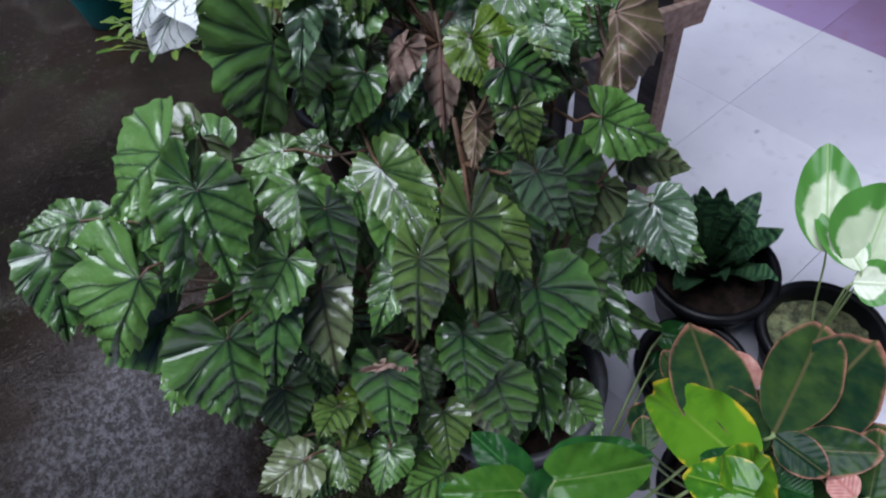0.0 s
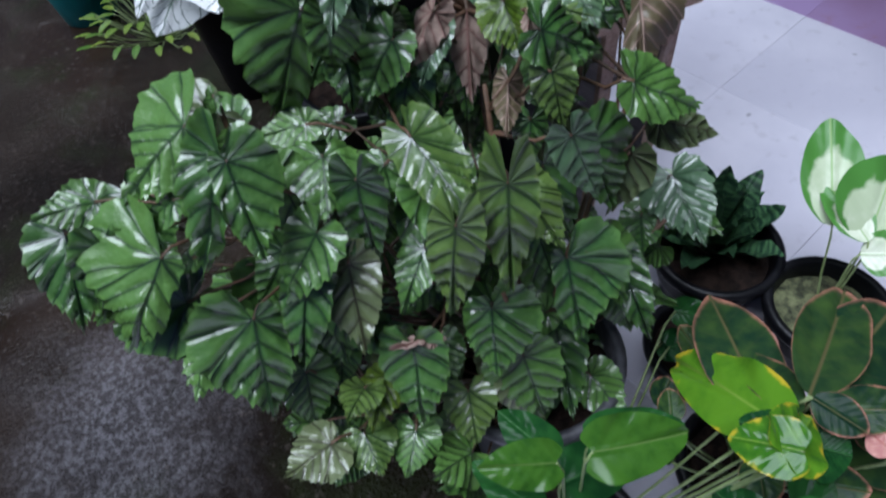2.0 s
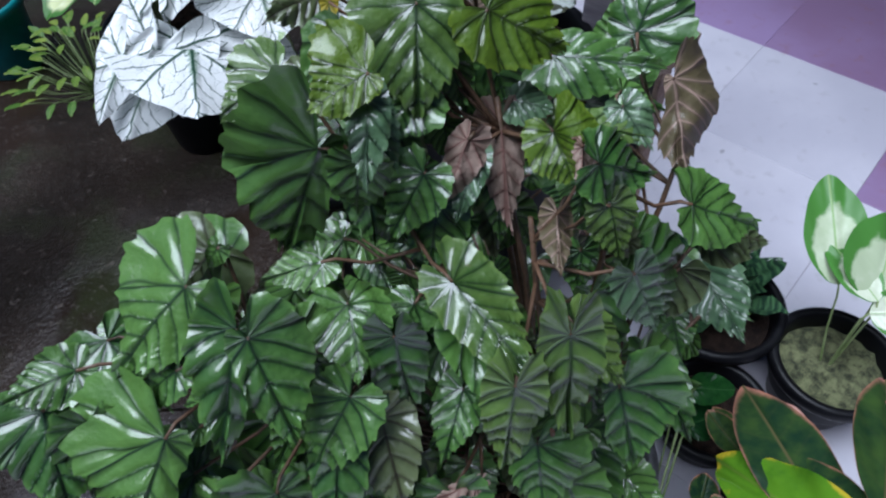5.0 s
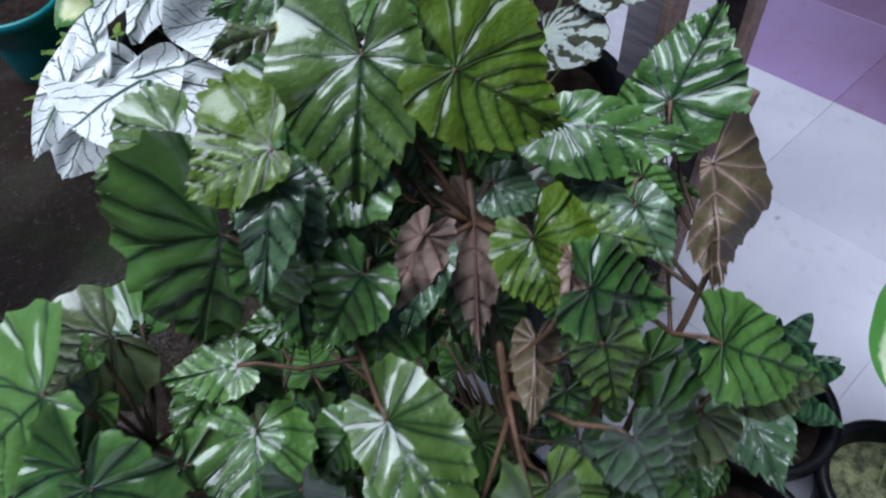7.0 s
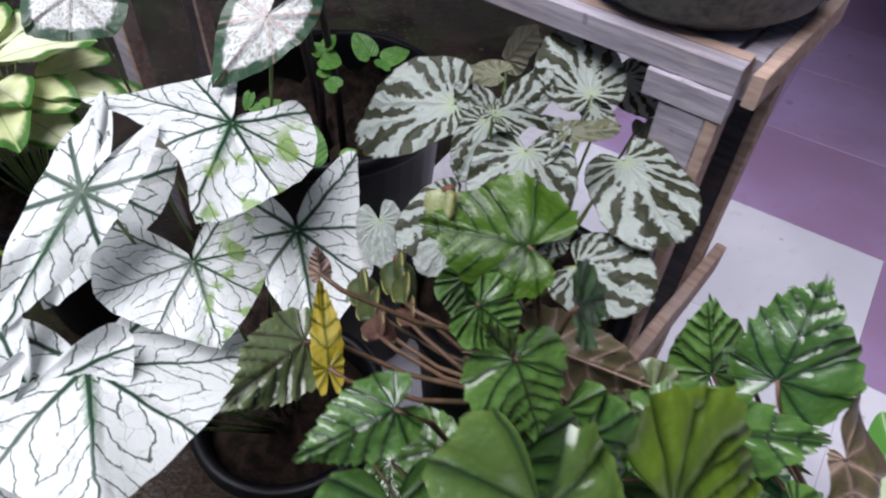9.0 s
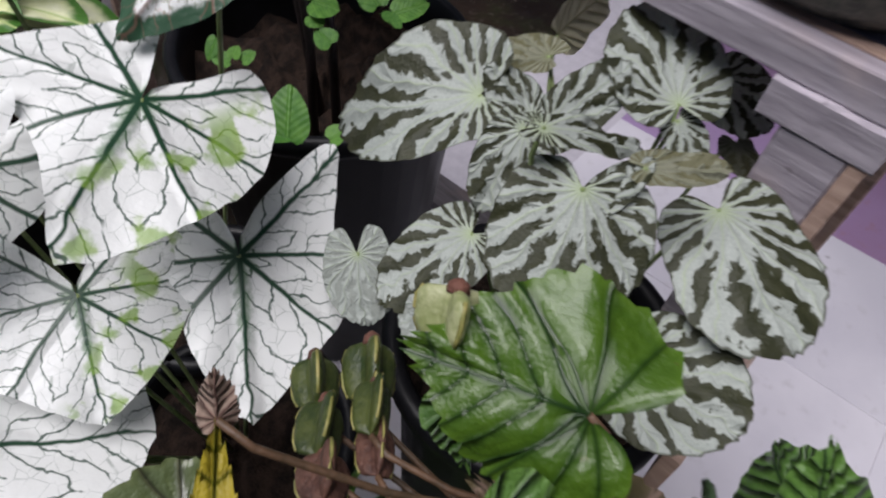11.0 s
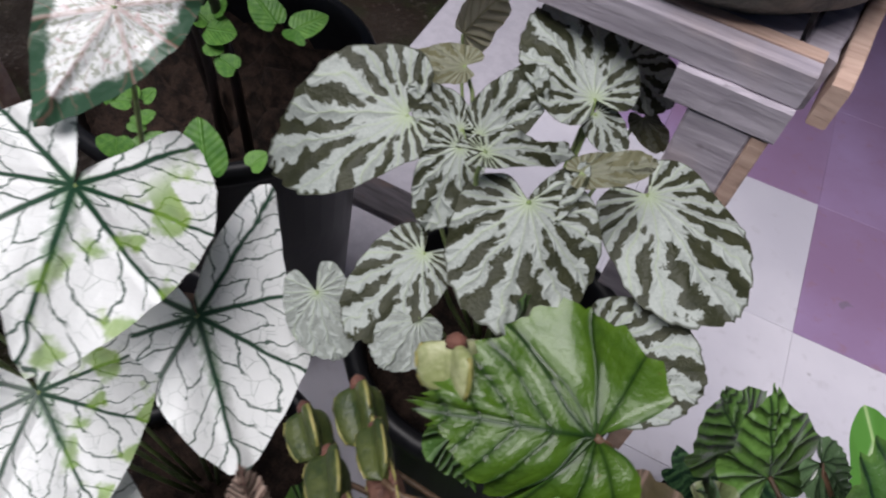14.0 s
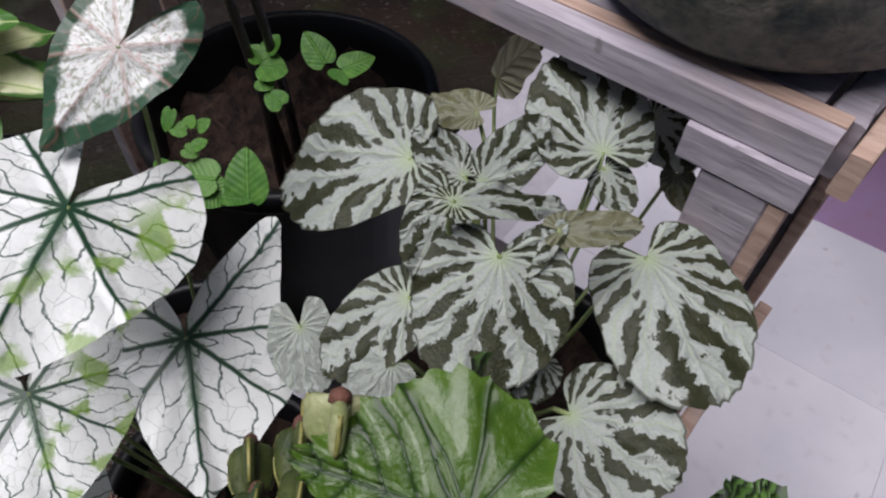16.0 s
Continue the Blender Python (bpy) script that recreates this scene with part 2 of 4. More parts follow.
def silver_material(name, under, pale=0.0):
    """Silver blade with broken dark blotches between the veins."""
    k = Nodes(name)
    x, y, theta, r, rho = leaf_coords(k)
    _, wob, _ = k.split(k.uv("rim"))
    big = k.m("MULTIPLY", k.m("SUBTRACT", k.noise(2.6, k.uv("leaf"), 2.0), 0.5), 0.45)
    main, sec, m = palm_veins(k, theta, r, k.m("ADD", wob, big), 0.39, 3.4, 0.5)
    fine = k.noise(40.0, k.uv("leaf"), 3.0)
    rag = k.noise(15.0, k.uv("leaf"), 5.0, 0.7)
    ray = k.noise(1.0, k.join(k.m("MULTIPLY", theta, 3.0), k.m("MULTIPLY", r, 6.5)), 1.0)
    blot = k.m("ADD", k.m("ADD", m, k.m("MULTIPLY", k.m("SUBTRACT", rag, 0.5), 1.5)), k.m("MULTIPLY", k.m("SUBTRACT", ray, 0.5), 1.5))
    blot = k.m("SUBTRACT", blot, k.m("MULTIPLY", k.m("SUBTRACT", 1.0, k.step(sec, 0.008, 0.035)), 0.35))
    mask = k.m("MULTIPLY", k.step(blot, 0.44, 0.54), k.step(k.m("ADD", rho, k.m("MULTIPLY", k.m("SUBTRACT", ray, 0.5), 0.7)), 0.30, 0.38))
    mask = k.m("MAXIMUM", mask, k.m("MULTIPLY", k.step(rho, 0.972, 0.99), 0.8))
    if pale:
        mask = k.m("MULTIPLY", mask, pale)
    col = k.mix(fine, (0.25, 0.28, 0.26), (0.44, 0.475, 0.44))
    col = k.mix(k.m("MULTIPLY", k.m("SUBTRACT", 1.0, k.step(r, 0.0, 0.16)), 0.45), col, (0.42, 0.52, 0.28))
    col = k.mix(k.m("MULTIPLY", k.m("SUBTRACT", 1.0, k.step(main, 0.002, 0.010)), 0.4), col, (0.36, 0.44, 0.25))
    col = k.mix(mask, col, k.mix(k.noise(9.0, k.uv("leaf")), (0.012, 0.016, 0.008), (0.048, 0.050, 0.021)))
    if under:
        col = k.mix(0.75, col, (0.16, 0.155, 0.085))
    near = k.m("SUBTRACT", 1.0, k.m("MULTIPLY", k.m("MINIMUM", main, sec), 14.0), clamp=True)
    k.bump(k.m("ADD", k.m("SUBTRACT", 1.0, k.m("MULTIPLY", near, near)), k.m("MULTIPLY", fine, 0.6)), 0.7, 0.002)
    mat = k.done(col, k.m("ADD", 0.42, k.m("MULTIPLY", fine, 0.2)), 0.0, 0.35)
    k.thin(col, 0.12)
    return mat


SILVER = [silver_material("begonia_silver", False), silver_material("begonia_silver_underside", True), silver_material("begonia_silver_pale", False, 0.3)]


def banded_material(name, low, high, rib, edge_col, edge_from, gloss, ribs=True, margin=0.3, spec=0.24):
    """Long blades: colour, midrib, side veins and margin."""
    k = Nodes(name)
    x, y, theta, r, rho = leaf_coords(k)
    ax = k.m("ABSOLUTE", x)
    side = k.m("PINGPONG", k.m("SUBTRACT", k.m("MULTIPLY", y, 7.0), k.m("MULTIPLY", ax, 5.0)), 0.5)
    n = k.noise(4.0, k.uv("leaf"), 4.0)
    col = k.mix(k.step(k.m("ADD", n, k.m("MULTIPLY", k.m("SUBTRACT", k.rand(), 0.5), 0.3)), 0.3, 0.7), low, high)
    col = k.mix(k.m("MULTIPLY", k.m("SUBTRACT", 1.0, k.step(side, 0.02, 0.12)), 0.06 if ribs else 0.03), col, rib)
    col = k.mix(k.step(k.m("ADD", rho, k.m("MULTIPLY", n, margin)), edge_from, edge_from + 0.12), col, edge_col)
    col = k.mix(k.m("SUBTRACT", 1.0, k.step(ax, 0.003, 0.014)), col, rib)
    k.bump(k.m("ADD", k.step(ax, 0.0, 0.06), k.m("MULTIPLY", k.step(side, 0.0, 0.5), 0.18)), 0.5, 0.003)
    mat = k.done(col, gloss, 0.0, spec)
    k.thin(col, 0.15)
    return mat


AGLA = [
    banded_material("aglaonema_green", (0.010, 0.030, 0.016), (0.045, 0.085, 0.020), (0.09, 0.085, 0.035), (0.50, 0.20, 0.15), 1.03, 0.3, True, 0.2, 0.10),
    banded_material("aglaonema_pink", (0.40, 0.16, 0.14), (0.55, 0.30, 0.24), (0.35, 0.10, 0.08), (0.20, 0.22, 0.08), 1.15, 0.35),
]
BROAD = [
    banded_material("broadleaf_lime", (0.035, 0.12, 0.008), (0.10, 0.23, 0.012), (0.16, 0.28, 0.03), (0.45, 0.36, 0.02), 1.40, 0.16, False, 0.9),
    banded_material("broadleaf_deep", (0.010, 0.045, 0.012), (0.022, 0.085, 0.018), (0.05, 0.13, 0.04), (0.02, 0.07, 0.02), 1.2, 0.22, False, spec=0.10),
    banded_material("broadleaf_mid", (0.022, 0.075, 0.008), (0.050, 0.130, 0.014), (0.10, 0.17, 0.04), (0.04, 0.10, 0.02), 1.3, 0.22, False),
]
DIEFF = banded_material("dieffenbachia_cream", (0.48, 0.56, 0.36), (0.66, 0.70, 0.54), (0.30, 0.44, 0.18), (0.08, 0.22, 0.04), 0.92, 0.3, True, 0.55)


def plain(name, a, b, scale, rough, bump=0.0, spec=0.5, metal=0.0):
    k = Nodes(name)
    n = k.noise(scale, k.obj(), 5.0)
    n2 = k.noise(scale * 7, k.obj(), 3.0)
    col = k.mix(k.step(k.m("ADD", k.m("MULTIPLY", n, 0.7), k.m("MULTIPLY", n2, 0.3)), 0.35, 0.65), a, b)
    if bump:
        k.bump(n2, bump, 0.003)
    return k.done(col, k.m("ADD", rough, k.m("MULTIPLY", n, 0.12)), metal, spec)


STALK = plain("stalk_red_brown", (0.045, 0.028, 0.014), (0.13, 0.07, 0.04), 30, 0.5, 0.3)
STALK_PALE = plain("stalk_pale_green", (0.14, 0.20, 0.06), (0.26, 0.32, 0.14), 30, 0.45, 0.2)
STALK_BLACK = plain("stalk_black", (0.012, 0.010, 0.010), (0.03, 0.02, 0.02), 30, 0.35, 0.2)
BLACK_POT = plain("black_plastic", (0.003, 0.003, 0.004), (0.008, 0.008, 0.010), 9, 0.36, 0.1, 0.22)
GREY_POT = plain("dusty_grey_plastic", (0.03, 0.03, 0.035), (0.09, 0.09, 0.10), 12, 0.45, 0.1)
TEAL_POT = plain("teal_plastic", (0.01, 0.16, 0.17), (0.015, 0.22, 0.23), 10, 0.35)
GLAZE = plain("dark_weathered_pot", (0.020, 0.030, 0.034), (0.20, 0.18, 0.15), 22, 0.55, 0.8)
SOIL = plain("soil", (0.005, 0.0035, 0.003), (0.032, 0.020, 0.015), 55, 0.9, 1.0, 0.15)
MOSS = plain("mossy_soil", (0.015, 0.018, 0.008), (0.16, 0.17, 0.08), 60, 0.9, 1.0)


def wood_material(name, tones):
    k = Nodes(name)
    x, y, z = k.split(k.obj())
    grain = k.noise(6.0, k.join(k.m("MULTIPLY", x, 1.2), k.m("MULTIPLY", y, 14.0), k.m("MULTIPLY", z, 14.0)), 6.0, 0.65)
    spot = k.noise(9.0, k.obj(), 4.0)
    col = k.mix(k.step(grain, 0.3, 0.72), *tones[:2])
    col = k.mix(k.m("MULTIPLY", k.step(spot, 0.52, 0.66), 0.55), col, tones[2])
    col = k.mix(k.m("MULTIPLY", k.step(k.noise(40.0, k.obj()), 0.64, 0.72), 0.45), col, (0.07, 0.05, 0.05))
    k.bump(grain, 0.6, 0.002)
    return k.done(col, 0.75, 0.0, 0.3)


WOOD = wood_material("weathered_wood", [(0.27, 0.24, 0.28), (0.52, 0.47, 0.53), (0.58, 0.46, 0.45)])
# Dark wood for the plank; on the back legs it stands in for shade.
WOOD_DARK = wood_material("shaded_grimy_wood", [(0.045, 0.04, 0.045), (0.10, 0.09, 0.10), (0.13, 0.09, 0.08)])
WOOD_PINK = wood_material("sawn_wood", [(0.36, 0.24, 0.19), (0.58, 0.42, 0.35), (0.50, 0.40, 0.38)])


def tile_material(name, a, b, dirt):
    k = Nodes(name)
    geo = k.n.new("ShaderNodeNewGeometry").outputs["Position"]
    n = k.noise(3.0, geo, 5.0)
    f = k.noise(26.0, geo, 4.0)
    col = k.mix(k.step(k.m("ADD", k.m("MULTIPLY", n, 0.8), k.m("MULTIPLY", k.rand(), 0.2)), 0.35, 0.7), a, b)
    col = k.mix(k.m("MULTIPLY", k.step(f, 0.56, 0.72), 0.4), col, dirt)
    col = k.mix(k.m("MULTIPLY", k.step(k.noise(11.0, geo, 2.0), 0.70, 0.73), 0.55), col, (0.12, 0.11, 0.13))
    k.bump(f, 0.08, 0.001)
    return k.done(col, k.m("ADD", 0.28, k.m("MULTIPLY", n, 0.25)), 0.0, 0.5)


TILE_WHITE = tile_material("tile_white", (0.47, 0.455, 0.52), (0.58, 0.56, 0.62), (0.38, 0.36, 0.40))
TILE_PURPLE = tile_material("tile_purple", (0.24, 0.15, 0.26), (0.31, 0.22, 0.39), (0.25, 0.13, 0.15))
GROUT = plain("grout", (0.38, 0.36, 0.41), (0.44, 0.42, 0.47), 30, 0.8)


def concrete_material():
    k = Nodes("wet_concrete")
    geo = k.n.new("ShaderNodeNewGeometry").outputs["Position"]
    n = k.noise(1.6, geo, 4.0)
    f = k.noise(55.0, geo, 5.0, 0.7)
    moss = k.step(k.noise(4.5, geo, 5.0), 0.5, 0.7)
    col = k.mix(k.step(n, 0.35, 0.65), (0.008, 0.005, 0.0035), (0.020, 0.013, 0.009))
    col = k.mix(k.m("MULTIPLY", moss, 0.6), col, (0.018, 0.024, 0.008))
    col = k.mix(k.m("MULTIPLY", k.step(f, 0.56, 0.70), 0.5), col, (0.09, 0.075, 0.065))
    gx, gy, _ = k.split(geo)
    # Sky reflection on the wet ground, painted as a pale speckled patch.
    far = k.m("SQRT", k.m("ADD", k.m("POWER", k.m("ADD", gx, 0.52), 2.0), k.m("POWER", k.m("ADD", gy, 1.74), 2.0)))
    sky_sheen = k.m("SUBTRACT", 1.0, k.step(k.m("ADD", far, k.m("MULTIPLY", k.m("SUBTRACT", k.noise(6.0, geo, 5.0), 0.5), 0.45)), 0.04, 0.34))
    glitter = k.step(k.noise(70.0, geo, 4.0, 0.7), 0.42, 0.62)
    col = k.mix(k.m("MULTIPLY", sky_sheen, k.m("ADD", 0.16, k.m("MULTIPLY", glitter, 0.34))), col, (0.24, 0.23, 0.25))
    pits = k.noise(130.0, geo, 3.0)
    wet = k.step(k.noise(1.3, geo, 3.0), 0.40, 0.60)
    dry = k.m("SUBTRACT", 1.0, wet)
    k.bump(k.m("ADD", k.m("MULTIPLY", k.m("ADD", f, k.m("MULTIPLY", pits, 1.5)), k.m("ADD", 0.12, k.m("MULTIPLY", dry, 1.4))), k.m("MULTIPLY", n, 1.0)), 0.9, 0.008)
    return k.done(col, k.m("ADD", 0.10, k.m("MULTIPLY", dry, 0.12)), 0.0, 0.15)


CONCRETE = concrete_material()
# Dark paint for the added walls and ceiling that keep light out.
BLOCKER = plain("blocker_paint", (0.10, 0.09, 0.11), (0.16, 0.14, 0.17), 2, 0.8)


# ---- building helpers ----
def mesh_of(name, verts, faces, mat, smooth=True):
    me = bpy.data.meshes.new(name)
    me.from_pydata(verts, [], faces)
    me.materials.append(mat)
    me.polygons.foreach_set("use_smooth", [smooth] * len(me.polygons))
    me.update()
    return me


def part(name, me, parent, label=""):
    ob = new(name, me)
    ob.parent = parent
    if label:
        tagged(ob, label)
    return ob


def thing(name, place, label, category, group="", kind=""):
    ob = new(name)
    ob.empty_display_size = 0.05
    ob.location = place
    return tagged(ob, label, category, group, kind)


def tube(name, pts, radii, mat, sides=7):
    """A round stem through points."""
    verts, faces = [], []
    pts = [Vector(p) for p in pts]
    for i, p in enumerate(pts):
        d = (pts[min(i + 1, len(pts) - 1)] - pts[max(i - 1, 0)]).normalized()
        u = d.orthogonal().normalized()
        v = d.cross(u)
        for s in range(sides):
            a = 2 * math.pi * s / sides
            verts.append(p + radii[i] * (math.cos(a) * u + math.sin(a) * v))
    for i in range(len(pts) - 1):
        for s in range(sides):
            q = (s + 1) % sides
            faces.append((i * sides + s, i * sides + q, (i + 1) * sides + q, (i + 1) * sides + s))
    faces.append(tuple(range(sides))[::-1])
    faces.append(tuple((len(pts) - 1) * sides + s for s in range(sides)))
    return mesh_of(name, verts, faces, mat)


def lathe(name, profile, mat, sides=40, cap=True):
    verts, faces = [], []
    for r, z in profile:
        for s in range(sides):
            a = 2 * math.pi * s / sides
            verts.append((r * math.cos(a), r * math.sin(a), z))
    for i in range(len(profile) - 1):
        for s in range(sides):
            q = (s + 1) % sides
            faces.append((i * sides + s, i * sides + q, (i + 1) * sides + q, (i + 1) * sides + s))
    if cap:
        faces.append(tuple(range(sides))[::-1])
    return mesh_of(name, verts, faces, mat)


def pot_parts(plant, r, height, mat, soil_mat, taper=0.72, lip=0.012, soil_drop=0.03, lumps=0.006, label=""):
    """A flower pot with a rolled rim, and earth in it."""
    w = 0.004
    prof = [(r * taper, 0.0), (r * taper + 0.003, 0.004), (r * (taper + 1) / 2, height * 0.5), (r - 0.004, height - 0.03), (r + lip * 0.7, height - 0.028),
            (r + lip, height - 0.02), (r + lip, height - 0.004), (r + lip * 0.6, height), (r, height), (r - w, height - 0.004), (r - w * 2, height - 0.03), (r * 0.9, height - 0.08)]
    part("pot", lathe("pot", prof, mat), plant, label)
    z = height - soil_drop
    rings, sides = 9, 36
    verts, faces = [(0, 0, z + lumps)], []
    for i in range(1, rings + 1):
        for s in range(sides):
            a = 2 * math.pi * s / sides
            q = (r - 0.009) * i / rings
            p = Vector((q * math.cos(a), q * math.sin(a), 0))
            verts.append((p.x, p.y, z + lumps * (2 * noise.noise(p * 45 + plant.location) + 1.4 * noise.noise(p * 110)) - 0.004 * i / rings))
    for s in range(sides):
        faces.append((0, 1 + s, 1 + (s + 1) % sides))
    for i in range(rings - 1):
        for s in range(sides):
            q = (s + 1) % sides
            faces.append((1 + i * sides + s, 1 + (i + 1) * sides + s, 1 + (i + 1) * sides + q, 1 + i * sides + q))
    part("soil", mesh_of("soil", verts, faces, soil_mat), plant)


def spline(ctrl, n):
    """n points along a Catmull-Rom curve through ctrl."""
    out = []
    c = [ctrl[0]] + list(ctrl) + [ctrl[-1]]
    for j in range(n):
        u = j / (n - 1) * (len(ctrl) - 1)
        i = min(int(u), len(ctrl) - 2)
        t = u - i
        p0, p1, p2, p3 = c[i], c[i + 1], c[i + 2], c[i + 3]
        out.append(tuple(0.5 * (2 * b + (d - a) * t + (2 * a - 5 * b + 4 * d - e) * t * t + (3 * b - a - 3 * d + e) * t ** 3) for a, b, d, e in zip(p0, p1, p2, p3)))
    return out


SHAPES = {  # half outlines: share of the half width, share of the length
    "begonia": [(0.02, -0.02), (0.24, -0.22), (0.60, -0.25), (0.90, -0.08), (1.0, 0.15), (0.92, 0.36), (0.72, 0.55), (0.45, 0.72), (0.20, 0.86), (0.06, 0.95), (0.0, 1.0)],
    "silver": [(0.02, -0.02), (0.34, -0.20), (0.8, -0.12), (1.0, 0.24), (0.94, 0.56), (0.64, 0.84), (0.25, 0.98), (0.0, 1.02)],
    "arrow": [(0.02, -0.10), (0.22, -0.36), (0.55, -0.62), (0.84, -0.50), (1.0, -0.08), (0.88, 0.28), (0.56, 0.62), (0.2, 0.9), (0.0, 1.0)],
    "wing": [(0.02, -0.12), (0.14, -0.44), (0.36, -0.40), (0.70, -0.06), (1.04, 0.22), (0.72, 0.27), (0.42, 0.36), (0.26, 0.62), (0.1, 0.9), (0.0, 1.0)],
    "lobe": [(0.02, -0.1), (0.32, -0.36), (0.84, -0.62), (1.08, -0.60), (1.0, -0.3), (0.92, 0.08), (0.98, 0.4), (0.7, 0.64), (0.25, 0.9), (0.0, 1.0)],
    "blade": [(0.02, 0.0), (0.42, 0.05), (0.88, 0.25), (1.0, 0.48), (0.82, 0.73), (0.36, 0.93), (0.0, 1.0)],
    "heart": [(0.03, 0.0), (0.5, -0.1), (0.95, 0.08), (1.0, 0.34), (0.8, 0.64), (0.36, 0.9), (0.0, 1.0)],
}


def leaf_mesh(shape, base, tip, width, facing, mat, origin, seed, fold=0.1, droop=0.12, quilt=0.03, gap=0.52, wave=0.03, teeth=0.02, left=1.0, right=1.0, rings=12, half=40, curl=0.0, pleat=0.0, left_shape="", right_shape="", heel=1.0):
    """One leaf blade from its stalk to its tip, bent, pleated between the veins and ragged at the edge."""
    rnd = random.Random(seed)
    base, tip = Vector(base), Vector(tip)
    length = (tip - base).length
    ey = (tip - base).normalized()
    ez = Vector(facing)
    ez = (ez - ez.dot(ey) * ey).normalized()
    ex = ez.cross(ey)
    hw = width / 2 / length
    ph1, ph2 = rnd.uniform(0, 6.28), rnd.uniform(0, 6.28)
    skew = rnd.uniform(-0.10, 0.10)
    rim = []
    for side, grow in ((-1, left), (1, right)):
        row = []
        pts = spline(SHAPES[(left_shape if side < 0 else right_shape) or shape], half)
        for j, (x, y) in enumerate(pts):
            jag = 1 + teeth * (0.8 * ((j % 4) - 1.5) + 1.6 * noise.noise((j * 0.5 + side * 9, seed * 0.37, 0)))
            back = grow if y < 0.35 else 1 + (grow - 1) * max(0, (0.8 - y) / 0.45)
            row.append((side * x * hw * jag * back + skew * hw * max(0, y), y * jag * (back * heel if y < 0 else 1)))
        rim += row if side < 0 else row[::-1][1:]
    n = len(rim)
    verts, uv, rho = [], [], []

    def wobble(x, y):
        return 0.17 * noise.noise((x * 1.8, y * 1.8, seed * 0.7)) + 0.05 * noise.noise((x * 5, y * 5, seed * 0.9))

    def lift(x, y, q, j):
        r = math.hypot(x, y)
        th = math.atan2(x, y)
        a = abs((th + gap / 2) % gap - gap / 2) / (gap / 2)
        if pleat:
            w = wobble(x, y)
            u = y - SIDE_RISE * abs(x) - SIDE_BEND * x * x + 0.5 * w
            if u > 0:
                side = 0.8 * abs(u - SIDE_GAP * round(u / SIDE_GAP))
            else:
                fan = abs(th) + 0.9 * w - math.atan2(1, SIDE_RISE)
                side = min(math.sin(abs(fan - FAN_GAP * round(fan / FAN_GAP))) * r, -0.8 * u)
            a = min((abs(x) + max(-y, 0)) / 0.075, side / 0.075, 1.0)
        z = pleat * noise.noise((x * 2.4, y * 2.4, seed)) * min(1, r * 3)
        z += quilt * (math.sqrt(max(r, 0)) if not pleat else min(1, r * 3.5)) * (1 - (1 - a) ** 2) * (0.55 + 0.45 * q)
        z -= fold * abs(x) * 1.2 + droop * y * abs(y) + curl * (x / hw) ** 2 * 0.2
        z += wave * q * q * (math.sin(j / n * 31 + ph1) + 0.6 * math.sin(j / n * 53 + ph2)) * min(1, r * 2)
        return z

    verts.append((0, 0, 0))
    uv.append((0, 0))
    rho.append(0)
    for i in range(1, rings + 1):
        q = i / rings
        for j, (x, y) in enumerate(rim):
            verts.append((x * q, y * q, lift(x * q, y * q, q, j)))
            uv.append((x * q, y * q))
            rho.append(q)
    faces = [(0, 1 + j + 1, 1 + j) for j in range(n - 1)]
    for i in range(rings - 1):
        for j in range(n - 1):
            a, b = 1 + i * n + j, 1 + (i + 1) * n + j
            faces.append((a, a + 1, b + 1, b))
    origin = Vector(origin)
    world_verts = [base + length * (x * ex + y * ey + z * ez) - origin for x, y, z in verts]
    me = mesh_of("leaf", world_verts, faces, mat)
    la, lb = me.uv_layers.new(name="leaf"), me.uv_layers.new(name="rim")
    idx = np.zeros(len(me.loops), dtype=np.int32)
    me.loops.foreach_get("vertex_index", idx)
    la.data.foreach_set("uv", np.array(uv, dtype=np.float32)[idx].ravel())
    lb.data.foreach_set("uv", np.array([(q, wobble(*p)) for q, p in zip(rho, uv)], dtype=np.float32)[idx].ravel())
    return me


SEED = [0]


CANES = {}


def grow_canes(plant, tops, mat, r=0.0045):
    """Bending canes from the crown of a plant up to given heights."""
    runs = []
    for x, y, z in tops:
        top = Vector((x, y, z)) - plant.location
        foot = Vector((top.x * 0.12, top.y * 0.12, plant["rim"] - 0.04))
        run = [foot + (top - foot) * q + Vector((0, 0, 0.10 * q * (1 - q))) + 0.012 * q * Vector((noise.noise((x * 9, q * 3, 1)), noise.noise((y * 9, q * 3, 2)), 0)) for q in (0, 0.2, 0.4, 0.6, 0.8, 1.0)]
        part("cane", tube("cane", run, [r, r * 0.95, r * 0.85, r * 0.75, r * 0.65, r * 0.5], mat, 7), plant)
        runs += [run[n] + (run[n + 1] - run[n]) * k / 3 for n in range(5) for k in range(3)]
    CANES[plant.name] = runs


def stalk(plant, leaf, base, tip, mat, r=0.0016):
    """The stalk from a leaf to the nearest cane, or down to the crown of its plant."""
    o = plant.location
    b, t = Vector(base) - o, Vector(tip) - o
    low = [p for p in CANES.get(plant.name, []) if p.z < b.z - 0.01]
    end = min(low, key=lambda p: (p - b).length) if low else Vector((b.x * 0.15, b.y * 0.15, plant["rim"] - 0.03))
    inw = (b - t).normalized()
    mid = b + inw * 0.004 + (end - b) * 0.4 + Vector((0, 0, -0.012))
    pts = [b, b + inw * 0.006 + (end - b) * 0.08, mid, end + (mid - end) * 0.35, end]
    part("stalk", tube("stalk", pts, [r, r * 1.05, r * 1.15, r * 1.3, r * 1.5], mat, 6), leaf)


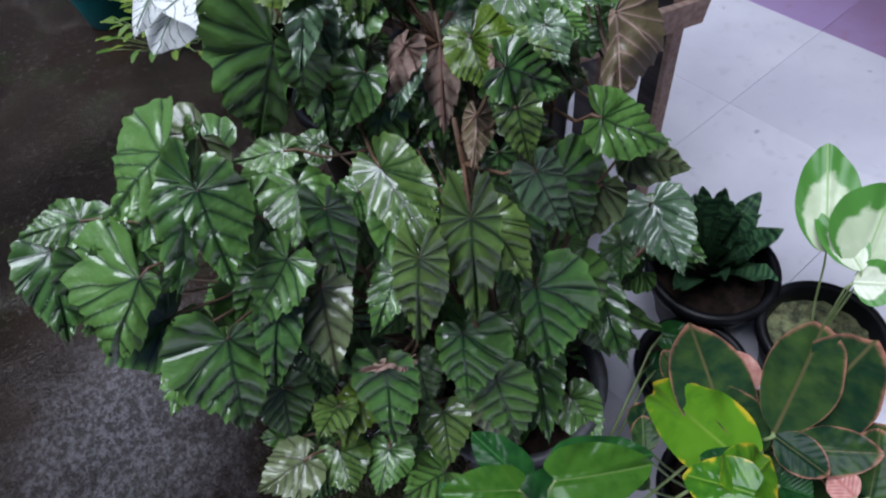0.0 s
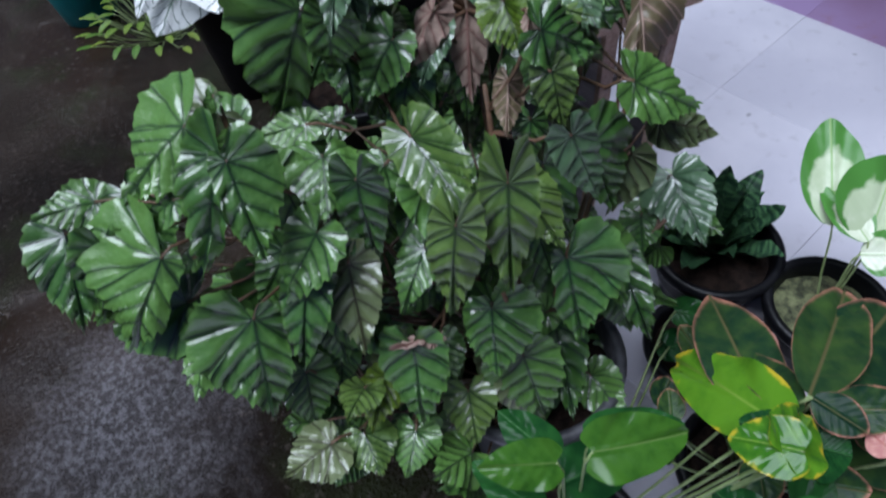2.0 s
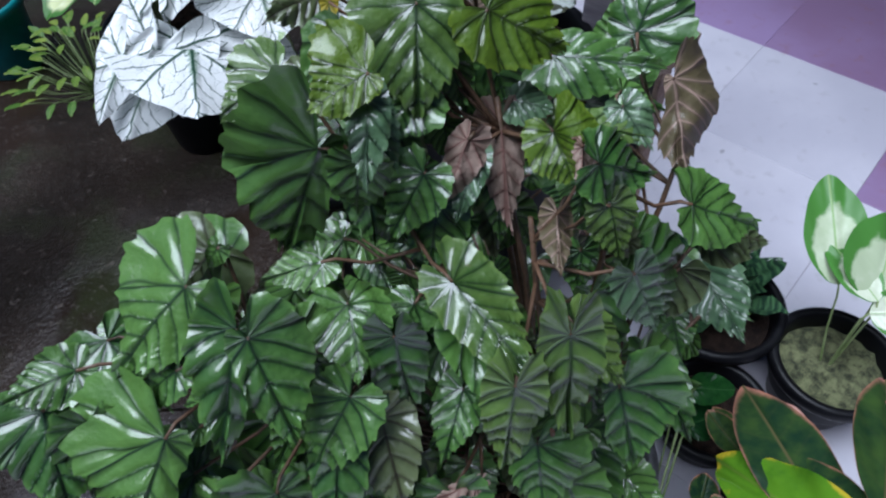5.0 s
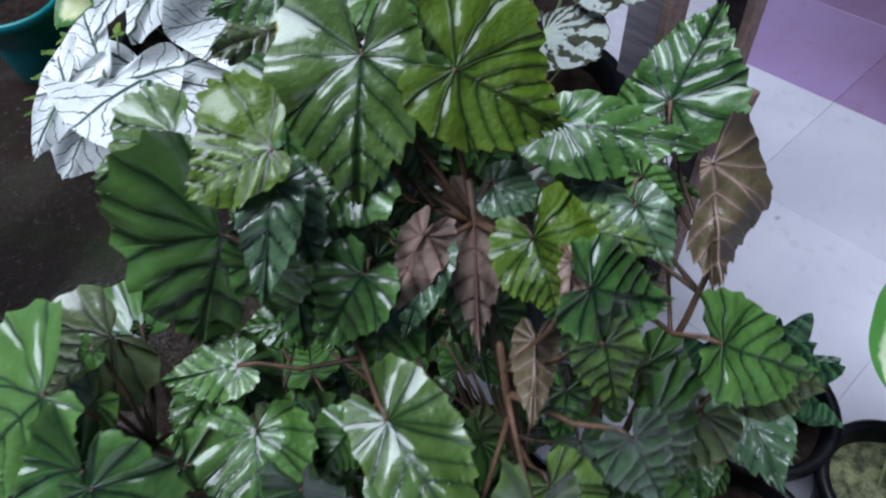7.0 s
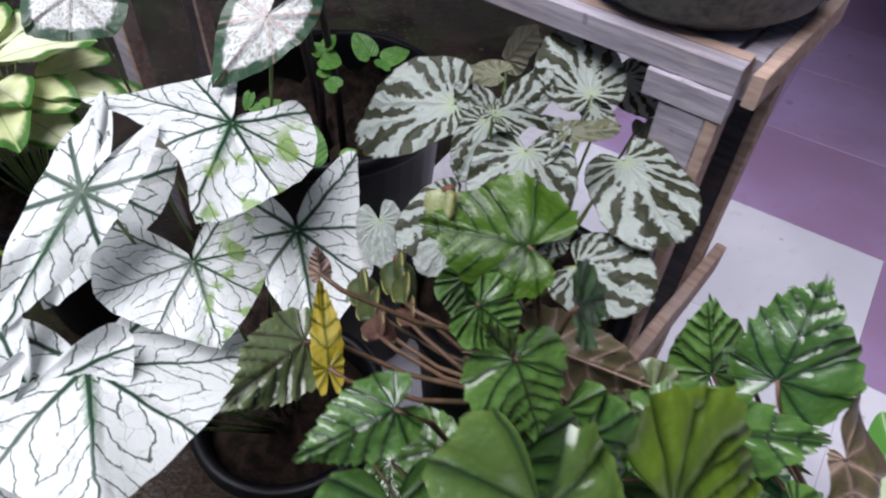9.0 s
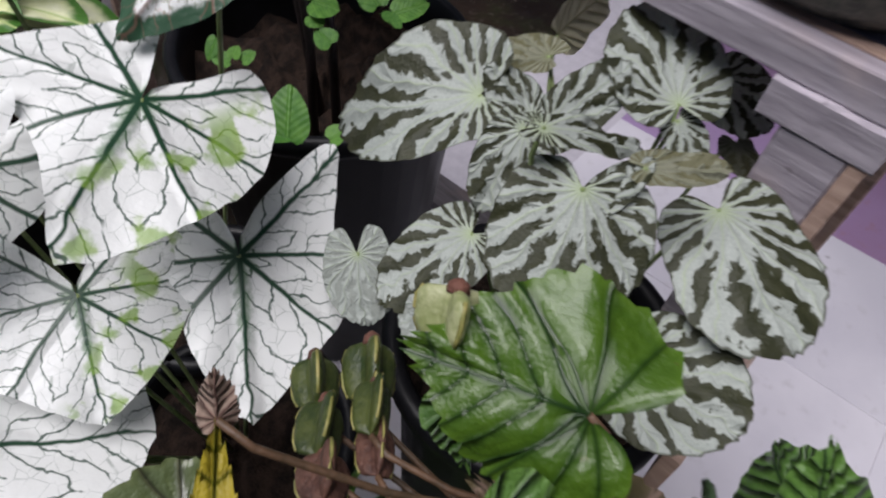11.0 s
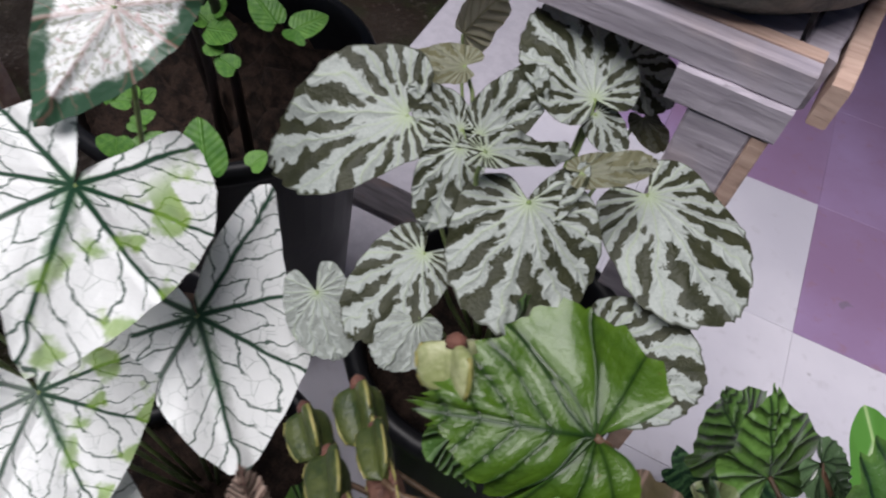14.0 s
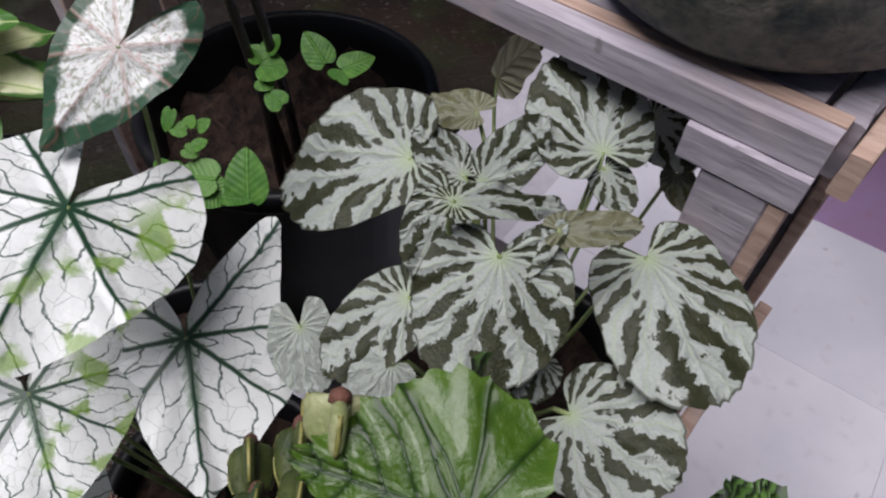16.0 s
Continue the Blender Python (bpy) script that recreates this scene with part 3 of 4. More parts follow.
def add_leaf(plant, shape, base, tip, width, mat, facing, stalk_mat, label="", **kw):
    SEED[0] += 1
    rnd = random.Random(SEED[0] * 7 + 1)
    spread = 0.16
    face = Vector(facing) + Vector((rnd.uniform(-spread, spread), rnd.uniform(-spread, spread), 0))
    leaf = part("leaf", leaf_mesh(shape, base, tip, width, face, mat, plant.location, SEED[0], **kw), plant, label)
    if stalk_mat:
        stalk(plant, leaf, base, tip, stalk_mat)
    return leaf


LABELS = ["", "fresh yellow-green leaf", "dull olive leaf", "withered pinkish brown leaf", "brown leaf showing its ribbed underside", "yellowed old leaf", "", "dull grey-green leaf", "large bright green leaf"]


def begonia_leaf(plant, base, tip, width, tone=0, deep=False, left=1.0, right=1.0, heel=1.0):
    if not deep:
        FRONT.append((base, tip, width))
    rnd = random.Random(SEED[0] + 100)
    dry = tone in (3, 4)
    face = VIEW_POINT - Vector(base)
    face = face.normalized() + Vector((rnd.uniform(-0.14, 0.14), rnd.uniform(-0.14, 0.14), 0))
    return add_leaf(plant, "begonia", base, tip, width, BEGONIA[tone], face, STALK, LABELS[tone], fold=rnd.uniform(0.05, 0.3) + (0.55 if dry else 0),
                    droop=rnd.uniform(0.02, 0.22), quilt=0.068 if not dry else 0.05, wave=0.034 if not dry else 0.07, left=left * rnd.uniform(0.95, 1.05), right=right * rnd.uniform(0.95, 1.05), heel=heel,
                    teeth=0.030, pleat=0.085 if not dry else 0.26, rings=13 if deep else 30, half=24 if deep else 54)


CAPSULE = plain("green_capsule", (0.016, 0.030, 0.006), (0.060, 0.075, 0.016), 60, 0.42, 0.25)
CAPSULE_PALE = plain("pale_capsule", (0.20, 0.23, 0.09), (0.40, 0.41, 0.24), 50, 0.45, 0.2)
CAPSULE_RIM = plain("capsule_ridge", (0.14, 0.15, 0.035), (0.30, 0.26, 0.09), 80, 0.5)
CAPSULE_DRY = plain("dry_capsule", (0.05, 0.020, 0.014), (0.14, 0.065, 0.045), 60, 0.6, 0.5)
CAPSULE_TIP = plain("withered_flower_tip", (0.06, 0.022, 0.016), (0.15, 0.06, 0.04), 90, 0.7, 0.4)


def seed_capsule(plant, low, high, width, mat):
    """A hanging fruit with three broad wings, a pale ridge on each and a withered tip."""
    low, high = Vector(low) - plant.location, Vector(high) - plant.location
    length = (high - low).length
    ay = (high - low) / length
    az = VIEW_POINT - plant.location - low
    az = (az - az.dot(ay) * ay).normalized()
    ax = ay.cross(az)
    sides, rows = 48, 12
    verts, faces = [], []
    for i in range(rows + 1):
        v = i / rows
        swell = max(0.0, 1 - abs(2 * v - 1) ** 3.5) ** 0.4 * (0.82 + 0.18 * v)
        for s in range(sides):
            a = 2 * math.pi * s / sides
            r = swell * width / 2 * (0.34 + 0.74 * abs(math.cos(1.5 * a)) ** 5) * (1 + 0.05 * noise.noise((a * 2, v * 5, width * 900)))
            verts.append(low + ay * (v * length) + az * (r * math.cos(a)) + ax * (r * math.sin(a)))
    for i in range(rows):
        for s in range(sides):
            q = (s + 1) % sides
            faces.append((i * sides + s, i * sides + q, (i + 1) * sides + q, (i + 1) * sides + s))
    fruit = part("seed_capsule", mesh_of("seed_capsule", verts, faces, mat), plant, "dry brown seed capsule" if mat == CAPSULE_DRY else "winged green seed capsule")
    for turn in range(3):
        a = 2 * math.pi * turn / 3
        run = [low + ay * (v * length) + (az * math.cos(a) + ax * math.sin(a)) * (width * 0.53 * max(0.0, 1 - abs(2 * v - 1) ** 3.5) ** 0.4 * (0.82 + 0.18 * v)) for v in (0.12, 0.3, 0.5, 0.7, 0.88)]
        part("ridge", tube("ridge", run, [width * 0.035] * 5, CAPSULE_RIM, 6), fruit, "pale ridge")
    run = [high - ay * 0.1 * length, high + ay * 0.06 * length, high + ay * 0.14 * length]
    part("tip", tube("tip", run, [width * 0.16, width * 0.13, width * 0.03], CAPSULE_TIP, 9), fruit, "withered brown tip")
    stalk(plant, fruit, low + plant.location, high + plant.location, STALK)


def caladium_leaf(plant, base, tip, width, left=1.0, right=1.0, patch=0, wing=0, mat=None):
    return add_leaf(plant, "arrow", base, tip, width, mat or (CALADIUM_STAINED if patch else CALADIUM), VIEW_POINT - Vector(base), STALK_PALE, "", fold=0.12, droop=0.16, quilt=0.03,
                    gap=0.785, wave=0.035, teeth=0.006, left=left, right=right, rings=16, half=44, left_shape="wing" if wing == 1 else "", right_shape="lobe" if wing == 2 else "")


CREAM = begonia_material("cream_leaf", (0.50, 0.46, 0.30), (0.68, 0.66, 0.48), (0.36, 0.34, 0.16), 0.4, 0.3)
BEIGE = plain("dry_sheath", (0.42, 0.34, 0.25), (0.58, 0.50, 0.40), 25, 0.6)


def pale_leaf(plant, base, tip, width):
    return caladium_leaf(plant, base, tip, width, mat=CALADIUM_PALE)


def cream_leaf(plant, base, tip, width):
    return add_leaf(plant, "heart", base, tip, width, CREAM, FACING, STALK_PALE, "cream yellow leaf", fold=0.15, droop=0.2, quilt=0.0, wave=0.04, teeth=0.01)


def sheath(plant, base, tip, width):
    return add_leaf(plant, "blade", base, tip, width, BEIGE, FACING, None, "dry beige leaf sheath", fold=1.2, droop=0.15, quilt=0.0, wave=0.02, teeth=0.0)


def silver_leaf(plant, base, tip, width, tone=0, left=1.0, right=1.0, heel=1.0):
    rnd = random.Random(SEED[0] + 300)
    return add_leaf(plant, "silver", base, tip, width, SILVER[tone], VIEW_POINT - Vector(base), STALK_PALE, ("", "olive leaf underside", "pale silver leaf with few stripes")[tone], fold=rnd.uniform(-0.12, 0.25),
                    droop=rnd.uniform(-0.05, 0.25), quilt=0.02, gap=0.42, wave=0.028, teeth=0.01, rings=18, half=44, pleat=0.04, left=left, right=right, heel=heel)


LOW = []


def agla_leaf(plant, base, tip, width, tone=0):
    LOW.append((plant, agla_leaf, base, tip, width))
    rnd = random.Random(SEED[0] + 500)
    return add_leaf(plant, "blade", base, tip, width, AGLA[tone], FACING, STALK_PALE, "pink young leaf" if tone else "", fold=rnd.uniform(-0.35, 0.1),
                    droop=rnd.uniform(0.05, 0.2), quilt=0.0, wave=0.012, teeth=0.0)


def broad_leaf(plant, base, tip, width, tone=0):
    LOW.append((plant, broad_leaf, base, tip, width))
    rnd = random.Random(SEED[0] + 700)
    return add_leaf(plant, "heart", base, tip, width, BROAD[tone], FACING, STALK_PALE, ("", "dark green leaf", "mid green leaf")[tone], fold=rnd.uniform(-0.2, 0.1),
                    droop=rnd.uniform(0.05, 0.25), quilt=0.0, wave=0.03, teeth=0.0)


def dieff_leaf(plant, base, tip, width):
    return add_leaf(plant, "blade", base, tip, width, DIEFF, FACING, STALK_PALE, "", fold=-0.15, droop=0.1, quilt=0.0, wave=0.015, teeth=0.0)


def sprout_leaf(plant, base, tip, width):
    return add_leaf(plant, "heart", base, tip, width, SPROUT, (0.2, -0.3, 0.9), None, "", fold=-0.1, droop=0.1, quilt=0.0, wave=0.01, teeth=0.0, rings=5, half=14)


def bar(name, a, b, w, h, mat, up=(0, 0, 1), seed=0, rough=0.0015):
    """A sawn timber between two points with worn edges."""
    a, b = Vector(a), Vector(b)
    d = (b - a).normalized()
    u = Vector(up)
    u = (u - u.dot(d) * d).normalized()
    v = d.cross(u)
    verts, faces = [], []
    segs = 8
    c = min(w, h) * 0.1
    ring = [(-w / 2 + c, -h / 2), (w / 2 - c, -h / 2), (w / 2, -h / 2 + c), (w / 2, h / 2 - c), (w / 2 - c, h / 2), (-w / 2 + c, h / 2), (-w / 2, h / 2 - c), (-w / 2, -h / 2 + c)]
    for i in range(segs + 1):
        p = a + (b - a) * i / segs
        for j, (x, y) in enumerate(ring):
            k = rough * noise.noise((i * 1.3 + seed * 5.1, j * 1.7, seed))
            verts.append(p + (x + k) * v + (y + k) * u)
    for i in range(segs):
        for j in range(8):
            q = (j + 1) % 8
            faces.append((i * 8 + j, i * 8 + q, (i + 1) * 8 + q, (i + 1) * 8 + j))
    faces += [tuple(range(8))[::-1], tuple(segs * 8 + j for j in range(8))]
    return mesh_of(name, verts, faces, mat, False)


# ---- ground and floor ----
def ground():
    verts, faces = [], []
    xs = [-60, -20, -8, -4] + [-3 + 0.06 * i for i in range(48)] + [0.2, 1, 3, 8, 20, 60]
    ys = [-60, -20, -8, -4] + [-3 + 0.06 * i for i in range(60)] + [1, 3, 8, 20, 60]
    for y in ys:
        for x in xs:
            verts.append((x, y, -0.05 + 0.008 * noise.noise((x * 2, y * 2, 0)) + 0.003 * noise.noise((x * 9, y * 9, 3))))
    w = len(xs)
    for j in range(len(ys) - 1):
        for i in range(w - 1):
            faces.append((j * w + i, j * w + i + 1, (j + 1) * w + i + 1, (j + 1) * w + i))
    return tagged(new("ground", mesh_of("ground", verts, faces, CONCRETE)), "dark wet concrete yard with moss and puddles", "ground", kind="structure")


ground()


def slab(name, lo, hi, mat, label):
    """A plain block between two corners."""
    verts = [(x, y, z) for z in (lo[2], hi[2]) for y in (lo[1], hi[1]) for x in (lo[0], hi[0])]
    faces = [(0, 2, 3, 1), (4, 5, 7, 6), (0, 1, 5, 4), (2, 6, 7, 3), (0, 4, 6, 2), (1, 3, 7, 5)]
    return tagged(new(name, mesh_of(name, verts, faces, mat, False)), label, "wall" if "wall" in name else "ceiling", kind="structure")


# Unseen walls and ceiling, added to block sky light and its reflections.
slab("blocker_wall_back", (-1.6, 2.8, -0.05), (2.55, 2.95, 2.7), BLOCKER, "unseen plain wall added to block sky light")
slab("blocker_wall_side", (2.4, -2.4, -0.05), (2.55, 2.8, 2.7), BLOCKER, "unseen plain wall added to block sky light")
slab("ceiling", (-1.6, -0.3, 2.7), (2.55, 2.95, 2.8), BLOCKER, "unseen dark ceiling added to shade the tiles")

# ---- green begonias ----
FACING = (0.42, -0.38, 0.82)
begonia = thing("begonia", (0.0, -1.17, 0.0), "bushy begonia with glossy quilted green leaves in a grey pot", "potted plant")
begonia["rim"] = 0.30
pot_parts(begonia, 0.12, 0.30, GREY_POT, SOIL, label="dusty grey plastic pot")
grow_canes(begonia, [(-0.22, -1.40, 0.66), (-0.12, -1.34, 0.66), (-0.05, -1.30, 0.58), (0.03, -1.24, 0.56), (0.02, -1.10, 0.66), (-0.05, -1.06, 0.72), (-0.14, -1.14, 0.80), (-0.18, -1.24, 0.76),
                     (-0.06, -1.18, 0.74), (-0.26, -1.05, 0.78), (0.05, -1.0, 0.5), (-0.02, -1.40, 0.42), (-0.04, -0.97, 0.70), (-0.28, -1.02, 0.80)], STALK)
FRONT = []
# Leaves turn to a point above the camera's place, to suit its view.
VIEW_POINT = Vector((0.25, -1.42, 1.7))
begonia_leaf(begonia, (-0.212, -1.413, 0.741), (-0.224, -1.499, 0.696), 0.104, left=1.35, right=0.7, heel=1.1)
begonia_leaf(begonia, (-0.168, -1.495, 0.655), (-0.141, -1.576, 0.591), 0.109, left=1.65, right=0.4)
begonia_leaf(begonia, (-0.267, -1.517, 0.671), (-0.273, -1.574, 0.685), 0.054)
begonia_leaf(begonia, (-0.269, -1.558, 0.651), (-0.203, -1.597, 0.589), 0.086)
begonia_leaf(begonia, (-0.189, -1.280, 0.808), (-0.221, -1.331, 0.681), 0.098, left=1.5, right=0.4, heel=1.2)
begonia_leaf(begonia, (-0.150, -1.272, 0.813), (-0.155, -1.284, 0.750), 0.051)
begonia_leaf(begonia, (-0.136, -1.223, 0.774), (-0.138, -1.270, 0.727), 0.057)
begonia_leaf(begonia, (-0.075, -1.256, 0.717), (0.026, -1.263, 0.695), 0.073, tone=6, left=0.75, right=1.1, heel=1.3)
begonia_leaf(begonia, (-0.072, -1.144, 0.804), (-0.040, -1.154, 0.778), 0.071, tone=1, left=0.75, right=1.2, heel=2)
begonia_leaf(begonia, (0.023, -1.072, 0.732), (0.068, -1.024, 0.697), 0.072, left=0.95, right=1.05)
begonia_leaf(begonia, (-0.032, -1.138, 0.793), (-0.006, -1.089, 0.756), 0.061)
begonia_leaf(begonia, (-0.013, -1.142, 0.762), (0.011, -1.147, 0.713), 0.043, tone=6)
begonia_leaf(begonia, (0.019, -1.118, 0.683), (0.055, -1.104, 0.600), 0.073, left=0.35, right=1.3)
begonia_leaf(begonia, (0.027, -1.154, 0.721), (0.056, -1.141, 0.650), 0.050, tone=7)
begonia_leaf(begonia, (0.016, -0.953, 0.517), (0.101, -0.991, 0.491), 0.090, tone=7)
begonia_leaf(begonia, (0.021, -1.224, 0.707), (0.052, -1.249, 0.591), 0.053, tone=6, heel=1.5)
begonia_leaf(begonia, (0.005, -1.193, 0.667), (0.060, -1.190, 0.618), 0.058, tone=6)
begonia_leaf(begonia, (0.053, -1.175, 0.585), (0.101, -1.193, 0.500), 0.089, left=0.4, right=1.45, heel=1.2)
begonia_leaf(begonia, (0.038, -1.067, 0.481), (0.126, -1.089, 0.402), 0.055)
begonia_leaf(begonia, (0.023, -1.252, 0.536), (0.064, -1.283, 0.470), 0.087, left=0.7, right=1.2)
begonia_leaf(begonia, (0.013, -1.278, 0.686), (0.034, -1.313, 0.583), 0.052, tone=6, heel=1.2)
begonia_leaf(begonia, (-0.045, -1.281, 0.600), (-0.017, -1.337, 0.567), 0.048)
begonia_leaf(begonia, (-0.087, -1.255, 0.577), (-0.077, -1.301, 0.553), 0.044)
begonia_leaf(begonia, (-0.074, -1.353, 0.611), (-0.018, -1.385, 0.537), 0.067, tone=2)
begonia_leaf(begonia, (-0.075, -1.398, 0.623), (-0.036, -1.449, 0.550), 0.051)
begonia_leaf(begonia, (-0.081, -1.383, 0.606), (-0.066, -1.397, 0.576), 0.037)
begonia_leaf(begonia, (-0.082, -1.369, 0.667), (-0.078, -1.432, 0.611), 0.067)
begonia_leaf(begonia, (-0.130, -1.406, 0.751), (-0.075, -1.424, 0.675), 0.074, left=0.5, right=1.1)
begonia_leaf(begonia, (-0.144, -1.407, 0.747), (-0.117, -1.478, 0.655), 0.059, left=1.3, right=0.5)
begonia_leaf(begonia, (-0.134, -1.322, 0.696), (-0.078, -1.354, 0.680), 0.072)
begonia_leaf(begonia, (-0.078, -1.318, 0.704), (-0.054, -1.336, 0.597), 0.053)
begonia_leaf(begonia, (-0.187, -1.310, 0.694), (-0.213, -1.359, 0.691), 0.044)
begonia_leaf(begonia, (-0.216, -1.376, 0.753), (-0.221, -1.393, 0.735), 0.022)
begonia_leaf(begonia, (-0.189, -1.457, 0.691), (-0.209, -1.500, 0.666), 0.040)
begonia_leaf(begonia, (-0.109, -1.273, 0.667), (-0.107, -1.306, 0.647), 0.048)
begonia_leaf(begonia, (-0.219, -1.323, 0.650), (-0.174, -1.377, 0.666), 0.053)
begonia_leaf(begonia, (-0.094, -1.457, 0.593), (-0.033, -1.496, 0.505), 0.103, left=1.3, right=0.6)
begonia_leaf(begonia, (-0.124, -1.494, 0.584), (-0.090, -1.548, 0.538), 0.070)
begonia_leaf(begonia, (-0.003, -1.340, 0.522), (0.043, -1.370, 0.435), 0.077)
begonia_leaf(begonia, (0.057, -1.237, 0.457), (0.110, -1.244, 0.360), 0.083, left=1.2, right=1)
begonia_leaf(begonia, (0.027, -1.298, 0.402), (0.073, -1.325, 0.357), 0.067, tone=6)
begonia_leaf(begonia, (0.024, -1.152, 0.392), (0.116, -1.204, 0.335), 0.078)
begonia_leaf(begonia, (0.081, -1.136, 0.311), (0.150, -1.139, 0.295), 0.072)
begonia_leaf(begonia, (-0.025, -1.399, 0.470), (0.008, -1.438, 0.499), 0.050, tone=6)
begonia_leaf(begonia, (-0.030, -1.370, 0.451), (0.014, -1.417, 0.453), 0.055, tone=1)
begonia_leaf(begonia, (0.072, -1.333, 0.357), (0.081, -1.393, 0.403), 0.076)
begonia_leaf(begonia, (-0.011, -1.461, 0.437), (-0.009, -1.520, 0.444), 0.069, tone=2)
begonia_leaf(begonia, (-0.002, -1.425, 0.423), (0.045, -1.437, 0.411), 0.069, tone=6)
begonia_leaf(begonia, (0.027, -1.376, 0.409), (0.060, -1.414, 0.392), 0.059)
begonia_leaf(begonia, (0.019, -1.005, 0.483), (0.062, -1.052, 0.489), 0.055)
begonia_leaf(begonia, (-0.097, -1.430, 0.562), (-0.085, -1.478, 0.507), 0.060)
begonia_leaf(begonia, (-0.086, -1.385, 0.525), (-0.046, -1.401, 0.496), 0.052)
begonia_leaf(begonia, (-0.081, -1.440, 0.477), (-0.041, -1.464, 0.424), 0.068)
begonia_leaf(begonia, (-0.042, -1.286, 0.417), (0.013, -1.309, 0.410), 0.058)
begonia_leaf(begonia, (0.008, -1.203, 0.502), (0.027, -1.237, 0.461), 0.052)
begonia_leaf(begonia, (0.054, -1.082, 0.433), (0.098, -1.084, 0.381), 0.058)
begonia_leaf(begonia, (-0.226, -1.534, 0.653), (-0.217, -1.576, 0.561), 0.065)
begonia_leaf(begonia, (-0.159, -1.244, 0.873), (-0.169, -1.291, 0.864), 0.069, tone=1, left=1.35, right=0.5)
begonia_leaf(begonia, (-0.235, -1.272, 0.851), (-0.243, -1.326, 0.837), 0.064, tone=6, left=1.2, right=0.5)
begonia_leaf(begonia, (-0.191, -1.168, 0.876), (-0.145, -1.212, 0.816), 0.090, tone=6, left=1.15, right=0.9, heel=1.7)
begonia_leaf(begonia, (-0.151, -1.132, 0.870), (-0.103, -1.090, 0.829), 0.092, tone=1, left=0.85, right=1.2, heel=1.5)
begonia_leaf(begonia, (-0.155, -1.250, 0.855), (-0.119, -1.289, 0.819), 0.034, tone=7)
begonia_leaf(begonia, (-0.173, -1.238, 0.832), (-0.135, -1.250, 0.796), 0.035, tone=7)
begonia_leaf(begonia, (-0.130, -0.943, 0.760), (-0.136, -0.897, 0.824), 0.085, left=1.2, right=0.8)
begonia_leaf(begonia, (-0.173, -1.019, 0.755), (-0.080, -0.963, 0.759), 0.073, left=1.1, right=0.85)
begonia_leaf(begonia, (-0.138, -1.003, 0.706), (-0.067, -1.036, 0.724), 0.054, tone=7)
begonia_leaf(begonia, (-0.058, -1.071, 0.790), (-0.022, -1.076, 0.766), 0.037, tone=7)
begonia_leaf(begonia, (-0.071, -1.102, 0.781), (-0.030, -1.074, 0.779), 0.037, tone=6)
begonia_leaf(begonia, (-0.175, -1.152, 0.824), (-0.160, -1.152, 0.783), 0.038)
begonia_leaf(begonia, (-0.177, -1.217, 0.797), (-0.141, -1.222, 0.763), 0.035)
begonia_leaf(begonia, (-0.186, -1.248, 0.760), (-0.156, -1.266, 0.699), 0.046)
begonia_leaf(begonia, (-0.115, -1.159, 0.730), (-0.097, -1.175, 0.668), 0.030)
begonia_leaf(begonia, (-0.130, -1.124, 0.790), (-0.095, -1.109, 0.790), 0.039, tone=7)
begonia_leaf(begonia, (-0.239, -1.120, 0.882), (-0.211, -1.129, 0.848), 0.054)
begonia_leaf(begonia, (-0.238, -1.057, 0.862), (-0.237, -1.012, 0.834), 0.051, tone=7)
begonia_leaf(begonia, (-0.126, -1.182, 0.788), (-0.115, -1.230, 0.750), 0.035, tone=3)
begonia_leaf(begonia, (-0.122, -1.179, 0.770), (-0.105, -1.221, 0.733), 0.030, tone=7)
begonia_leaf(begonia, (-0.128, -1.141, 0.776), (-0.078, -1.183, 0.710), 0.044, tone=3)
begonia_leaf(begonia, (-0.122, -1.109, 0.768), (-0.114, -1.173, 0.711), 0.032, tone=4)
begonia_leaf(begonia, (-0.047, -1.162, 0.744), (-0.017, -1.192, 0.714), 0.030, tone=4)
begonia_leaf(begonia, (-0.050, -1.134, 0.795), (-0.032, -1.157, 0.772), 0.018, tone=3)
begonia_leaf(begonia, (-0.169, -1.167, 0.800), (-0.189, -1.181, 0.826), 0.036, tone=4)
begonia_leaf(begonia, (-0.073, -0.960, 0.744), (-0.015, -1.000, 0.682), 0.086, tone=4, left=0.2, right=1.15, heel=1.3)
begonia_leaf(begonia, (0.004, -1.317, 0.525), (-0.013, -1.362, 0.535), 0.017, tone=3)
begonia_leaf(begonia, (-0.287, -1.032, 0.856), (-0.348, -1.063, 0.861), 0.083, tone=8, left=1.15, right=0.8, heel=1.3)
begonia_leaf(begonia, (-0.343, -1.149, 0.807), (-0.380, -1.115, 0.839), 0.019, tone=5)
begonia_leaf(begonia, (-0.378, -1.117, 0.837), (-0.389, -1.108, 0.849), 0.015, tone=3)
begonia_leaf(begonia, (-0.371, -1.143, 0.802), (-0.369, -1.207, 0.808), 0.053, tone=2)
begonia_leaf(begonia, (-0.260, -1.035, 0.779), (-0.188, -1.007, 0.767), 0.061, tone=4)
begonia_leaf(begonia, (-0.277, -1.038, 0.762), (-0.299, -1.058, 0.808), 0.055, tone=4)
begonia_leaf(begonia, (-0.244, -1.087, 0.804), (-0.267, -1.100, 0.867), 0.042, tone=6)
begonia_leaf(begonia, (-0.261, -1.178, 0.891), (-0.278, -1.221, 0.888), 0.035)
begonia_leaf(begonia, (-0.258, -1.152, 0.819), (-0.291, -1.158, 0.830), 0.036)
begonia_leaf(begonia, (-0.158, -0.908, 0.731), (-0.127, -0.914, 0.720), 0.039, tone=7)
# winged seed capsules under the crown
seed_capsule(begonia, (-0.393, -1.068, 0.749), (-0.416, -1.050, 0.750), 0.028, CAPSULE)
